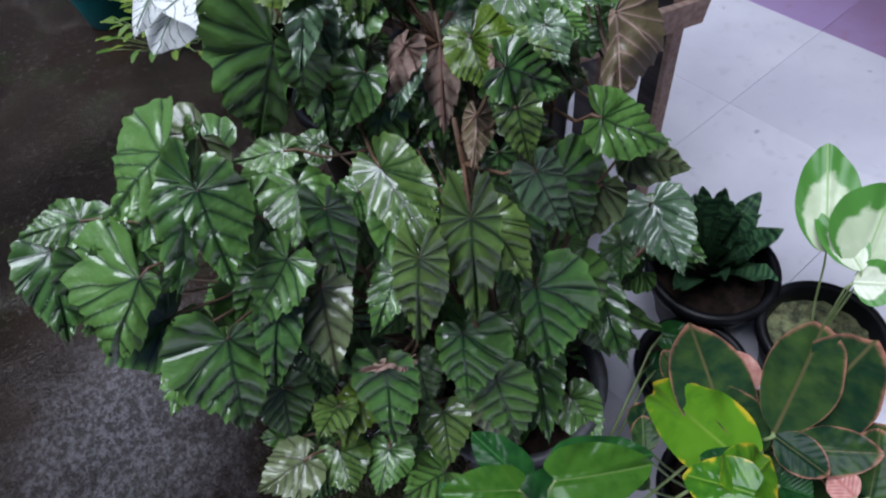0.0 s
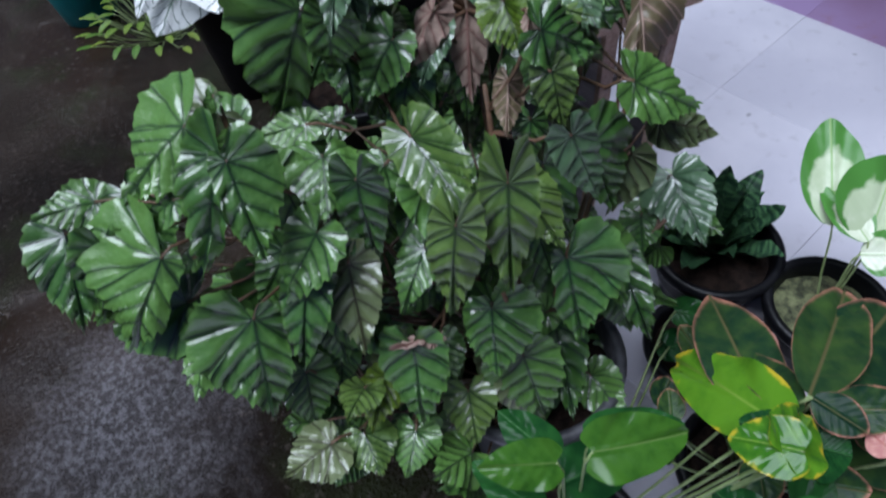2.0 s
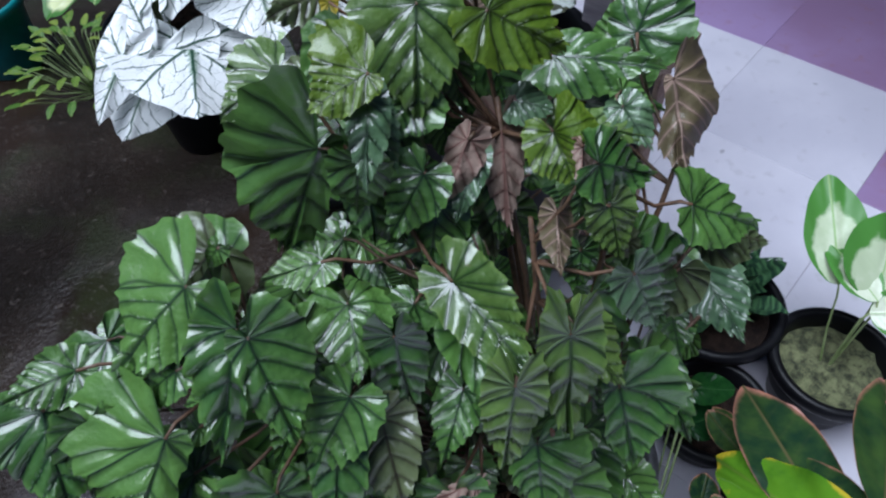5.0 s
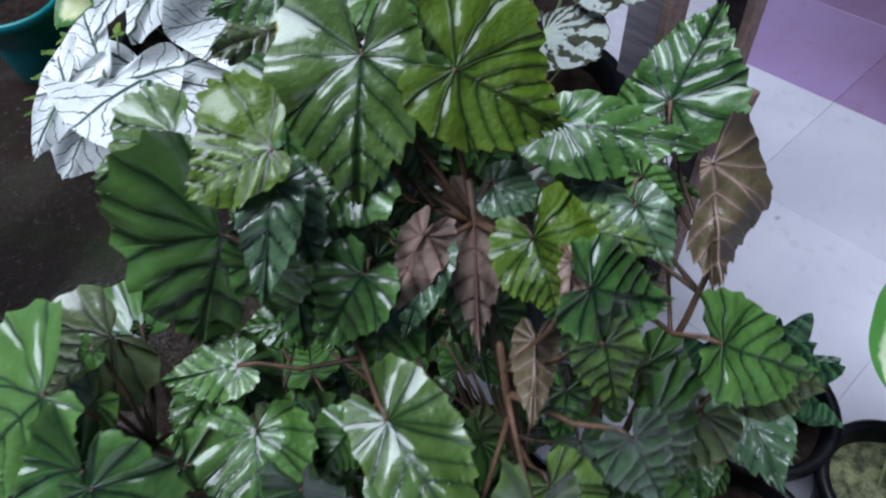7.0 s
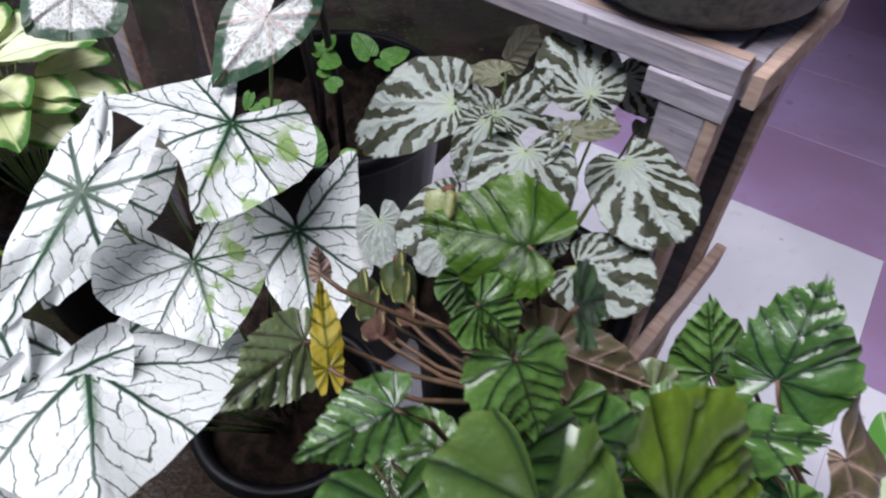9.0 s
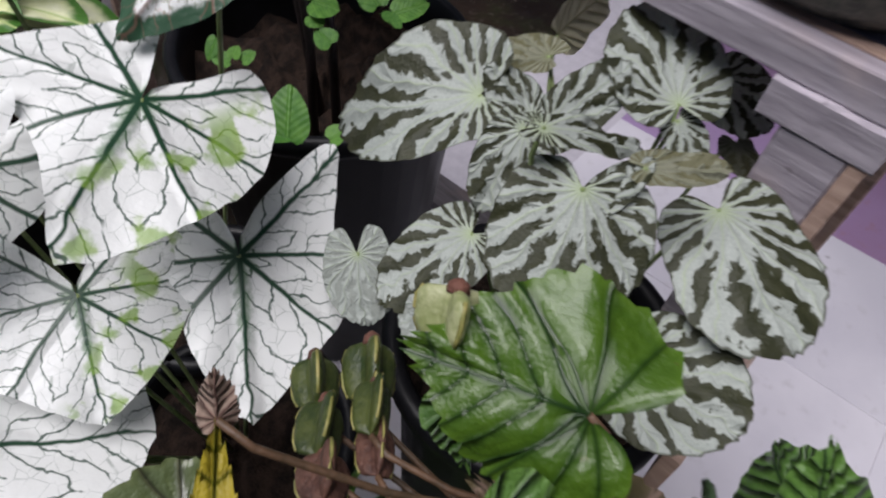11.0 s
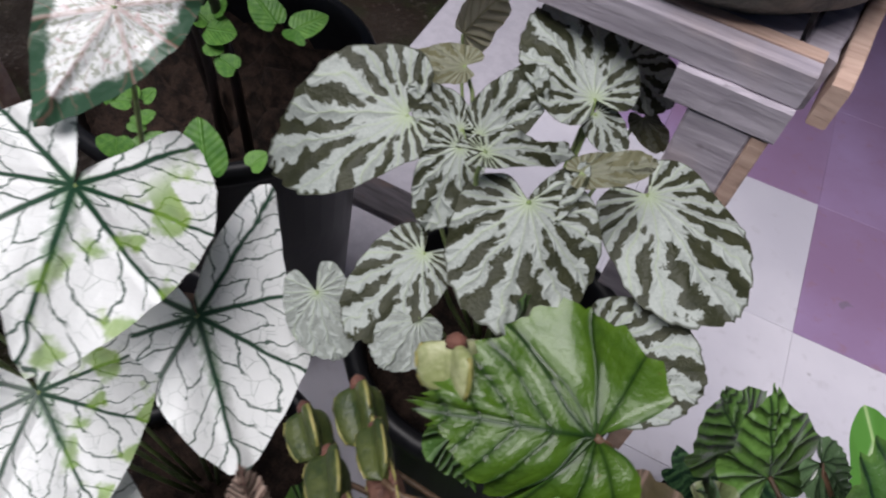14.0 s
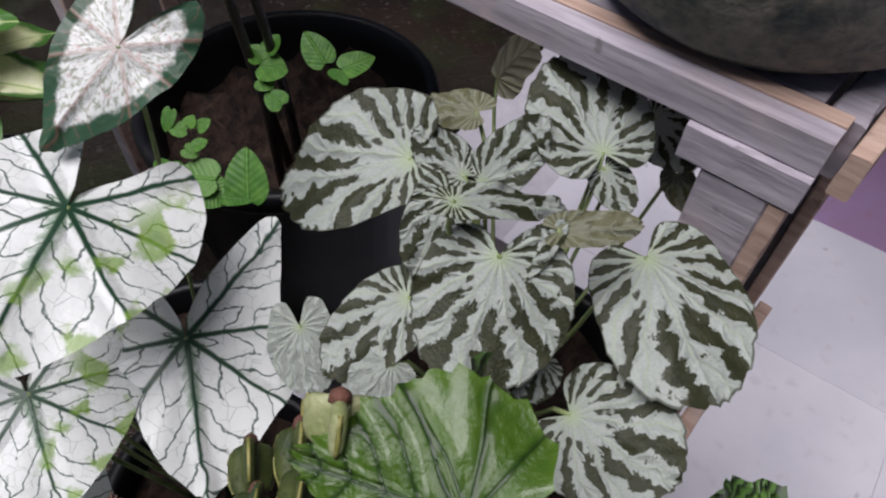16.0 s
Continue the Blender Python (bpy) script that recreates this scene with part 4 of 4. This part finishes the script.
seed_capsule(begonia, (-0.373, -1.051, 0.760), (-0.397, -1.028, 0.764), 0.031, CAPSULE)
seed_capsule(begonia, (-0.340, -1.045, 0.850), (-0.348, -1.032, 0.866), 0.030, CAPSULE_PALE)
seed_capsule(begonia, (-0.367, -1.088, 0.771), (-0.388, -1.065, 0.762), 0.026, CAPSULE)
seed_capsule(begonia, (-0.355, -1.067, 0.780), (-0.376, -1.044, 0.772), 0.021, CAPSULE)
seed_capsule(begonia, (-0.348, -1.099, 0.779), (-0.366, -1.083, 0.771), 0.027, CAPSULE_DRY)
seed_capsule(begonia, (-0.341, -1.076, 0.776), (-0.361, -1.057, 0.766), 0.021, CAPSULE_DRY)

# shaded leaves deeper in the bush
rnd = random.Random(21)
for b, t, w in FRONT[:78]:
    for deep in (0.06, 0.13):
        shift = Vector((rnd.uniform(-0.05, 0.05), rnd.uniform(-0.05, 0.05), rnd.uniform(-0.03, 0.02))) - deep * Vector(FACING)
        turn = Matrix.Rotation(rnd.uniform(-0.9, 0.9), 3, Vector(FACING))
        nb = Vector(b) + shift
        nt = nb + turn @ (Vector(t) - Vector(b)) * rnd.uniform(0.75, 1.0)
        if nt.z > 0.24:
            begonia_leaf(begonia, nb, nt, w * rnd.uniform(0.75, 1.0), tone=rnd.choice((0, 0, 0, 0, 2)), deep=True)

for n in range(70):
    nb = Vector((rnd.uniform(-0.46, -0.08), rnd.uniform(-1.46, -0.98), rnd.uniform(0.27, 0.46)))
    a = rnd.uniform(0, 6.28)
    begonia_leaf(begonia, nb, nb + rnd.uniform(0.05, 0.085) * Vector((math.cos(a), math.sin(a), -0.4)), rnd.uniform(0.05, 0.075), tone=0, deep=True)

# ---- caladiums ----
FACING = (0.30, -0.20, 0.92)
white_caladium = thing("caladium", (-0.56, -1.06, 0.0), "caladium with white arrow leaves and dark green veins", "potted plant")
white_caladium["rim"] = 0.42
pot_parts(white_caladium, 0.11, 0.42, BLACK_POT, SOIL)
# Facing point moved above the camera's later place for the next plants.
VIEW_POINT = Vector((-0.2, -1.15, 1.7))
caladium_leaf(white_caladium, (-0.562, -1.042, 0.821), (-0.505, -1.121, 0.820), 0.163, right=.88, left=1.25, patch=1, wing=1)
caladium_leaf(white_caladium, (-0.549, -1.117, 0.727), (-0.486, -1.144, 0.698), 0.140, right=.95, left=1.1, patch=1)
caladium_leaf(white_caladium, (-0.519, -1.030, 0.718), (-0.439, -1.083, 0.680), 0.116, right=1.15, left=.75, wing=2)
caladium_leaf(white_caladium, (-0.537, -1.227, 0.709), (-0.435, -1.279, 0.709), 0.217, right=1.15, left=.9)
caladium_leaf(white_caladium, (-0.547, -1.266, 0.712), (-0.516, -1.351, 0.660), 0.130)
caladium_leaf(white_caladium, (-0.555, -1.300, 0.722), (-0.533, -1.365, 0.686), 0.048)
caladium_leaf(white_caladium, (-0.592, -1.159, 0.809), (-0.573, -1.261, 0.756), 0.066)
caladium_leaf(white_caladium, (-0.642, -1.130, 0.764), (-0.618, -1.224, 0.717), 0.099)
caladium_leaf(white_caladium, (-0.539, -1.194, 0.650), (-0.506, -1.195, 0.628), 0.086)
caladium_leaf(white_caladium, (-0.696, -1.108, 0.713), (-0.685, -1.137, 0.696), 0.062)
pale_caladium = thing("caladium", (-0.72, -0.98, 0.0), "pale caladium with pink flecks and green leaf edges", "potted plant")
pale_caladium["rim"] = 0.42
pot_parts(pale_caladium, 0.09, 0.42, BLACK_POT, SOIL)
pale_leaf(pale_caladium, (-0.586, -0.973, 0.878), (-0.587, -1.037, 0.844), 0.069)
pale_leaf(pale_caladium, (-0.733, -1.059, 0.881), (-0.733, -1.106, 0.870), 0.093)

# ---- silver begonia ----
silver_begonia = thing("begonia", (-0.38, -0.86, 0.0), "begonia with round silver leaves striped in dark olive", "potted plant")
silver_begonia["rim"] = 0.60
pot_parts(silver_begonia, 0.115, 0.60, BLACK_POT, SOIL)
silver_leaf(silver_begonia, (-0.315, -0.821, 0.778), (-0.237, -0.871, 0.767), 0.096, right=1.1, left=.85)
silver_leaf(silver_begonia, (-0.370, -0.901, 0.808), (-0.344, -0.961, 0.769), 0.089, right=1.05, left=.95)
silver_leaf(silver_begonia, (-0.423, -0.920, 0.738), (-0.436, -0.988, 0.729), 0.058)
silver_leaf(silver_begonia, (-0.482, -0.854, 0.779), (-0.553, -0.923, 0.757), 0.092, right=.8, left=1.2)
silver_leaf(silver_begonia, (-0.378, -0.778, 0.797), (-0.434, -0.733, 0.832), 0.088, right=1.1, left=.85)
silver_leaf(silver_begonia, (-0.383, -0.694, 0.774), (-0.332, -0.694, 0.759), 0.057)
silver_leaf(silver_begonia, (-0.431, -0.872, 0.793), (-0.424, -0.916, 0.758), 0.042)
silver_leaf(silver_begonia, (-0.448, -0.836, 0.772), (-0.488, -0.842, 0.794), 0.038)
silver_leaf(silver_begonia, (-0.435, -0.832, 0.770), (-0.410, -0.804, 0.821), 0.044)
silver_leaf(silver_begonia, (-0.401, -0.905, 0.833), (-0.364, -0.836, 0.809), 0.024)
silver_leaf(silver_begonia, (-0.363, -0.899, 0.797), (-0.353, -0.867, 0.823), 0.023)
silver_leaf(silver_begonia, (-0.352, -0.871, 0.818), (-0.320, -0.840, 0.821), 0.023, tone=1)
silver_leaf(silver_begonia, (-0.472, -0.794, 0.789), (-0.526, -0.787, 0.769), 0.034, tone=1)
silver_leaf(silver_begonia, (-0.373, -0.781, 0.788), (-0.344, -0.793, 0.775), 0.029)
silver_leaf(silver_begonia, (-0.351, -0.684, 0.727), (-0.327, -0.716, 0.729), 0.030, tone=1)
silver_leaf(silver_begonia, (-0.299, -0.912, 0.727), (-0.232, -0.911, 0.732), 0.083)
silver_leaf(silver_begonia, (-0.467, -0.977, 0.724), (-0.435, -1.000, 0.703), 0.047, heel=2, tone=2)
silver_leaf(silver_begonia, (-0.402, -0.958, 0.727), (-0.405, -0.993, 0.717), 0.043, tone=2)
silver_leaf(silver_begonia, (-0.332, -0.895, 0.731), (-0.327, -0.927, 0.738), 0.032)
FACING = (0.30, -0.20, 0.92)
cream_leaf(white_caladium, (-0.645, -1.083, 0.748), (-0.623, -1.102, 0.730), 0.024)
cream_leaf(silver_begonia, (-0.521, -0.702, 0.743), (-0.495, -0.703, 0.796), 0.048)
sheath(white_caladium, (-0.609, -1.089, 0.825), (-0.596, -1.061, 0.804), 0.021)

# ---- variegated dieffenbachia in the yard ----
YARD_LEAF = banded_material("dieffenbachia_yellow", (0.62, 0.66, 0.34), (0.82, 0.84, 0.62), (0.40, 0.50, 0.20), (0.06, 0.16, 0.03), 0.95, 0.35)
yard_plant = thing("dieffenbachia", (-1.32, -1.02, -0.05), "variegated dieffenbachia with yellow-white leaves edged in green", "potted plant")
yard_plant["rim"] = 0.36
pot_parts(yard_plant, 0.12, 0.36, BLACK_POT, SOIL)
rnd = random.Random(31)
for i in range(26):
    a = i * 2.4
    q = 0.3 + 0.7 * i / 26
    b = yard_plant.location + Vector((0.10 * q * math.cos(a), 0.10 * q * math.sin(a), 0.66 - 0.14 * q + rnd.uniform(-0.03, 0.03)))
    t = b + Vector((math.cos(a) * 0.14, math.sin(a) * 0.14, 0.08 - 0.08 * q)) * rnd.uniform(0.8, 1.15)
    add_leaf(yard_plant, "blade", b, t, rnd.uniform(0.085, 0.11), YARD_LEAF, (0, 0, 1), STALK_PALE, fold=-0.2, droop=0.25, quilt=0, wave=0.02, teeth=0, rings=7, half=18)

low_shrub = thing("shrub", (-1.72, -1.15, -0.05), "low shrub with small yellow-green leaves on the wet yard", "plant")
low_shrub["rim"] = 0.05
LOW_LEAF = banded_material("shrub_yellow_green", (0.06, 0.14, 0.02), (0.20, 0.26, 0.04), (0.2, 0.26, 0.08), (0.1, 0.2, 0.03), 1.2, 0.45, False)
for i in range(60):
    a = i * 2.4
    q = math.sqrt(i / 60)
    b = low_shrub.location + Vector((0.20 * q * math.cos(a), 0.20 * q * math.sin(a), 0.06 + 0.16 * (1 - q) + rnd.uniform(0, 0.06)))
    t = b + Vector((math.cos(a) * 0.05, math.sin(a) * 0.05, rnd.uniform(-0.01, 0.03)))
    add_leaf(low_shrub, "blade", b, t, 0.022, LOW_LEAF, (0, 0, 1), STALK_PALE, fold=-0.2, droop=0.2, quilt=0, wave=0.02, teeth=0, rings=4, half=10)

teal_pot = thing("flower_pot", (-2.08, -1.27, -0.05), "round teal plastic flower pot filled with dark soil", "pot")
pot_parts(teal_pot, 0.12, 0.22, TEAL_POT, SOIL)

# ---- plants on the tiles ----
FACING = (0.25, -0.40, 0.88)
aglaonema = thing("aglaonema", (0.28, -1.0, 0.0), "aglaonema with dark leaves edged in pink", "potted plant")
aglaonema["rim"] = 0.15
pot_parts(aglaonema, 0.09, 0.15, BLACK_POT, SOIL)
agla_leaf(aglaonema, (0.287, -1.074, 0.503), (0.235, -0.889, 0.468), 0.076)
agla_leaf(aglaonema, (0.293, -1.067, 0.496), (0.284, -0.859, 0.456), 0.097)
agla_leaf(aglaonema, (0.292, -1.093, 0.493), (0.199, -1.031, 0.433), 0.050)
agla_leaf(aglaonema, (0.306, -1.074, 0.503), (0.360, -1.032, 0.533), 0.045)
agla_leaf(aglaonema, (0.291, -1.085, 0.520), (0.343, -1.080, 0.523), 0.038)
agla_leaf(aglaonema, (0.200, -0.998, 0.349), (0.140, -0.983, 0.367), 0.033, tone=1)
agla_leaf(aglaonema, (0.217, -0.925, 0.283), (0.164, -0.909, 0.300), 0.040, tone=1)
agla_leaf(aglaonema, (0.369, -1.071, 0.509), (0.342, -1.068, 0.507), 0.030, tone=1)
agla_leaf(aglaonema, (0.377, -1.050, 0.488), (0.348, -1.001, 0.518), 0.066)
agla_leaf(aglaonema, (0.201, -1.133, 0.364), (0.171, -1.105, 0.377), 0.033)
philodendron = thing("philodendron", (0.2, -1.28, 0.0), "broad-leaved plant with glossy lime leaves turning yellow", "potted plant")
philodendron["rim"] = 0.2
pot_parts(philodendron, 0.09, 0.2, BLACK_POT, SOIL)
broad_leaf(philodendron, (0.277, -1.112, 0.486), (0.130, -1.077, 0.397), 0.083)
broad_leaf(philodendron, (0.315, -1.169, 0.579), (0.267, -1.197, 0.568), 0.051)
broad_leaf(philodendron, (0.306, -1.180, 0.574), (0.305, -1.112, 0.549), 0.059)
broad_leaf(philodendron, (0.187, -1.264, 0.477), (0.241, -1.180, 0.486), 0.066, tone=2)
broad_leaf(philodendron, (0.172, -1.300, 0.480), (0.135, -1.364, 0.501), 0.050, tone=2)
broad_leaf(philodendron, (0.072, -0.939, 0.252), (0.119, -0.903, 0.256), 0.047, tone=1)
broad_leaf(philodendron, (0.322, -1.104, 0.488), (0.347, -1.093, 0.495), 0.063, tone=1)
# Extra lower leaves, added in dark greens to darken the gaps.
rnd = random.Random(77)
for plant, make, b, t, w in list(LOW):
    for drop in (0.05, 0.10):
        turn = Matrix.Rotation(rnd.uniform(-1.1, 1.1), 3, "Z")
        nb = Vector(b) + Vector((rnd.uniform(-0.04, 0.04), rnd.uniform(-0.04, 0.04), -drop))
        nt = nb + turn @ (Vector(t) - Vector(b))
        if min(nb.z, nt.z) > 0.04:
            make(plant, nb, nt, w * rnd.uniform(0.9, 1.2), tone=0 if make is agla_leaf else 1)
dieffenbachia = thing("dieffenbachia", (0.20, -0.67, 0.0), "dieffenbachia with cream leaves edged in green", "potted plant")
dieffenbachia["rim"] = 0.11
pot_parts(dieffenbachia, 0.092, 0.14, BLACK_POT, MOSS)
dieff_leaf(dieffenbachia, (0.136, -0.653, 0.277), (0.035, -0.560, 0.382), 0.092)
dieff_leaf(dieffenbachia, (0.188, -0.648, 0.278), (0.146, -0.549, 0.367), 0.143)
dieff_leaf(dieffenbachia, (0.191, -0.652, 0.287), (0.088, -0.619, 0.323), 0.063)
dieff_leaf(dieffenbachia, (0.193, -0.663, 0.267), (0.244, -0.635, 0.291), 0.071)

# ---- snake plant ----
def snake_material():
    k = Nodes("snake_plant_banded")
    x, y, theta, r, rho = leaf_coords(k)
    band = k.noise(3.0, k.join(k.m("MULTIPLY", x, 0.8), k.m("MULTIPLY", y, 6.0)), 4.0)
    col = k.mix(k.step(band, 0.42, 0.6), (0.008, 0.025, 0.014), (0.05, 0.11, 0.045))
    return k.done(col, 0.35, 0.0, 0.5)


SNAKE = snake_material()
snake_plant = thing("snake_plant", (0.0, -0.71, 0.0), "bird-nest snake plant with dark banded pointed leaves in a black pot", "potted plant")
snake_plant["rim"] = 0.12
pot_parts(snake_plant, 0.105, 0.15, BLACK_POT, SOIL)
rnd = random.Random(5)
for i in range(26):
    a, q = i * 2.4, 0.12 + 0.88 * (i / 26)
    b = Vector((-0.02 + 0.03 * q * math.cos(a), -0.70 + 0.03 * q * math.sin(a), 0.115 + 0.02 * (1 - q)))
    out = Vector((math.cos(a), math.sin(a), 0)) * (0.02 + 0.095 * q) * rnd.uniform(0.85, 1.15)
    t = b + out + Vector((0, 0, rnd.uniform(0.11, 0.16) * (1.15 - 0.6 * q)))
    add_leaf(snake_plant, "blade", b, t, 0.05, SNAKE, (-out.x * 0.6, -out.y * 0.6, 0.6), None, fold=-0.5, droop=-0.1 + 0.2 * q, quilt=0, wave=0.03, teeth=0, rings=5, half=14)

# Pot added to fill a dark gap over the white tiles.
gap_pot = thing("flower_pot", (0.10, -0.86, 0.0), "low black plastic pot with dark soil, added to fill a dark gap", "pot")
pot_parts(gap_pot, 0.085, 0.10, BLACK_POT, SOIL)

# ---- large pot with seedlings ----
seed_pot = thing("large_pot", (-0.83, -0.71, 0.0), "large black pot of dark soil with small seedlings and black stems", "potted plant")
seed_pot["rim"] = 0.55
pot_parts(seed_pot, 0.178, 0.58, BLACK_POT, SOIL, taper=0.7, soil_drop=0.06, lumps=0.02)
SPROUT = banded_material("seedling_green", (0.045, 0.14, 0.02), (0.10, 0.23, 0.04), (0.13, 0.27, 0.07), (0.08, 0.2, 0.04), 1.3, 0.4, False)
sprout_leaf(seed_pot, (-0.688, -0.756, 0.709), (-0.717, -0.753, 0.731), 0.030)
sprout_leaf(seed_pot, (-0.667, -0.753, 0.710), (-0.651, -0.725, 0.720), 0.029)
sprout_leaf(seed_pot, (-0.658, -0.768, 0.710), (-0.658, -0.760, 0.717), 0.023)
sprout_leaf(seed_pot, (-0.727, -0.804, 0.712), (-0.706, -0.788, 0.709), 0.035)
sprout_leaf(seed_pot, (-0.729, -0.799, 0.715), (-0.745, -0.800, 0.725), 0.023)
sprout_leaf(seed_pot, (-0.751, -0.885, 0.669), (-0.765, -0.896, 0.671), 0.017)
sprout_leaf(seed_pot, (-0.751, -0.882, 0.672), (-0.753, -0.873, 0.680), 0.014)
sprout_leaf(seed_pot, (-0.738, -0.889, 0.658), (-0.731, -0.877, 0.663), 0.014)
sprout_leaf(seed_pot, (-0.709, -0.892, 0.636), (-0.741, -0.917, 0.640), 0.040)
sprout_leaf(seed_pot, (-0.676, -0.882, 0.622), (-0.701, -0.856, 0.659), 0.043)
sprout_leaf(seed_pot, (-0.695, -0.896, 0.625), (-0.669, -0.873, 0.625), 0.023)
sprout_leaf(seed_pot, (-0.647, -0.854, 0.625), (-0.641, -0.837, 0.634), 0.023)
sprout_leaf(seed_pot, (-0.730, -0.791, 0.719), (-0.731, -0.775, 0.732), 0.021)
sprout_leaf(seed_pot, (-0.721, -0.812, 0.704), (-0.707, -0.806, 0.699), 0.023)
sprout_leaf(seed_pot, (-0.770, -0.884, 0.683), (-0.766, -0.900, 0.668), 0.015)
sprout_leaf(seed_pot, (-0.743, -0.877, 0.670), (-0.739, -0.864, 0.677), 0.014)
sprout_leaf(seed_pot, (-0.744, -0.896, 0.657), (-0.731, -0.891, 0.652), 0.016)
sprout_leaf(seed_pot, (-0.748, -0.911, 0.648), (-0.741, -0.924, 0.634), 0.035)
sprout_leaf(seed_pot, (-0.715, -0.905, 0.632), (-0.690, -0.896, 0.621), 0.038)
sprout_leaf(seed_pot, (-0.692, -0.811, 0.688), (-0.710, -0.814, 0.697), 0.023)
for k, (x, y, lean) in enumerate([(-0.86, -0.78, 0.02), (-0.88, -0.75, -0.015), (-0.84, -0.76, 0.01)]):
    part("stem", tube("stem", [(x + 0.93, y + 0.70, 0.5), (x + 0.93 + lean, y + 0.70 - 0.01, 0.66), (x + 0.93 + lean * 1.2, y + 0.70 - 0.03, 0.85), (x + 0.95 + lean, y + 0.62 - 0.02, 1.0)],
                      [0.006, 0.005, 0.0045, 0.004], STALK_BLACK), seed_pot, "thin black stem")

# ---- wooden stand ----
stand = thing("plant_stand", (-0.263, -0.643, 0.0), "narrow weathered grey wooden plant stand with slatted top", "stand")


def beam(name, a, b, w, h, up=(0, 0, 1), label="", mat=None):
    o = stand.location
    part(name, bar(name, Vector(a) - o, Vector(b) - o, w, h, mat or WOOD, up, len(stand.children)), stand, label)


beam("front_rail", (-1.40, -0.751, 0.848), (-0.262, -0.751, 0.848), 0.016, 0.026)
beam("rail_edge", (-1.40, -0.737, 0.8505), (-0.262, -0.737, 0.8505), 0.012, 0.024, (0, 0, 1), "pinkish sawn edge strip", WOOD_PINK)
beam("back_rail", (-1.40, -0.566, 0.848), (-0.252, -0.566, 0.848), 0.026, 0.028)
beam("end_rail", (-0.266, -0.729, 0.838), (-0.258, -0.580, 0.838), 0.022, 0.04)
beam("end_strip", (-0.248, -0.760, 0.846), (-0.240, -0.552, 0.846), 0.012, 0.030, (0, 0, 1), "pinkish sawn edge strip", WOOD_PINK)
beam("cleat", (-0.338, -0.751, 0.821), (-0.262, -0.751, 0.821), 0.022, 0.028)
for i in range(2):
    y = -0.692 + 0.074 * i
    beam("top_slat", (-1.40, y, 0.852), (-0.280, y, 0.852), 0.062, 0.014)
for x in (-0.298, -1.36):
    beam("leg", (x, -0.750, 0.806), (x, -0.757, 0.0), 0.045, 0.02, (0, 1, 0))
    beam("leg_edge", (x + 0.028, -0.745, 0.806), (x + 0.028, -0.752, 0.0), 0.011, 0.032, (0, 1, 0), "pinkish sawn batten", WOOD_PINK)
    # Back leg boards in dark wood: the shade on them is put into colour.
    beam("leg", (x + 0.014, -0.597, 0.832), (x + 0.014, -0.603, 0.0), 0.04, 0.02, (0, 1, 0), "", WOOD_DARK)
    beam("leg_edge", (x + 0.040, -0.594, 0.832), (x + 0.040, -0.600, 0.0), 0.012, 0.028, (0, 1, 0), "pinkish sawn batten", WOOD_PINK)
beam("brace", (-0.242, -0.86, 0.555), (-0.242, -0.555, 0.485), 0.014, 0.045, (0, 0, 1), "", WOOD_PINK)

glazed_pot = thing("jar", (-0.358, -0.645, 0.859), "round dark weathered pot standing on the wooden stand", "pot")
part("body", lathe("body", [(0.080, 0.0), (0.090, 0.003), (0.112, 0.020), (0.126, 0.055), (0.128, 0.10), (0.118, 0.15), (0.112, 0.17), (0.104, 0.17), (0.110, 0.14), (0.09, 0.05)], GLAZE), glazed_pot)
part("rim", lathe("rim", [(0.103, 0.168), (0.118, 0.166), (0.124, 0.174), (0.122, 0.184), (0.108, 0.186), (0.103, 0.178), (0.103, 0.168)], GLAZE, cap=False), glazed_pot)

plank = tagged(new("plank", bar("plank", (-0.19, 0, 0), (0.19, 0.02, 0), 0.08, 0.022, WOOD_DARK, seed=3)), "grimy brown plank lying on the floor beside the large pot", "plank")
plank.location = (-0.74, -0.37, 0.0125)

# ---- tiled floor ----
floor = tagged(new("floor", mesh_of("floor", [(-0.95, -0.90, -0.0025), (-0.02, -0.76, -0.0025), (0.15, -2.4, -0.0025), (2.4, -2.4, -0.0025), (2.4, -0.76, -0.0025), (2.4, 2.8, -0.0025), (-1.4, 2.8, -0.0025)],
                                [(0, 1, 4, 5, 6), (1, 2, 3, 4)], GROUT, False)), "worn porch floor of white and purple square tiles", "floor", kind="structure")


def tile_mesh(name, mat):
    g, h, c = 0.1997, 0.012, 0.0010
    ring = [(-g, -g), (g, -g), (g, g), (-g, g)]
    verts = [(x, y, -h) for x, y in ring] + [(x, y, -c) for x, y in ring] + [(x * (1 - c / g), y * (1 - c / g), 0) for x, y in ring]
    faces = [(8, 9, 10, 11)] + [(i, (i + 1) % 4, 4 + (i + 1) % 4, 4 + i) for i in range(4)] + [(4 + i, 4 + (i + 1) % 4, 8 + (i + 1) % 4, 8 + i) for i in range(4)]
    return mesh_of(name, verts, faces, mat, False)


TURN = radians(4)
GRID = Matrix.Translation((0.02, 0.24, 0)) @ Matrix.Rotation(TURN, 4, "Z")
WHITE_TILE, PURPLE_TILE = tile_mesh("tile", TILE_WHITE), tile_mesh("tile", TILE_PURPLE)
for i in range(-6, 6):
    for j in range(-6, 7):
        # Tiles left out here; the dark ground stands in for shaded floor.
        if (j < -2 and i < 0) or i < -2:
            continue
        purple = j >= 1 or (j == 0 and i >= 0)
        t = part("tile", PURPLE_TILE if purple else WHITE_TILE, floor)
        t.location = GRID @ Vector((0.4 * i + 0.2, 0.4 * j - 0.2, 0.0006 * ((i * 7 + j * 3) % 3)))
        t.rotation_euler.z = TURN
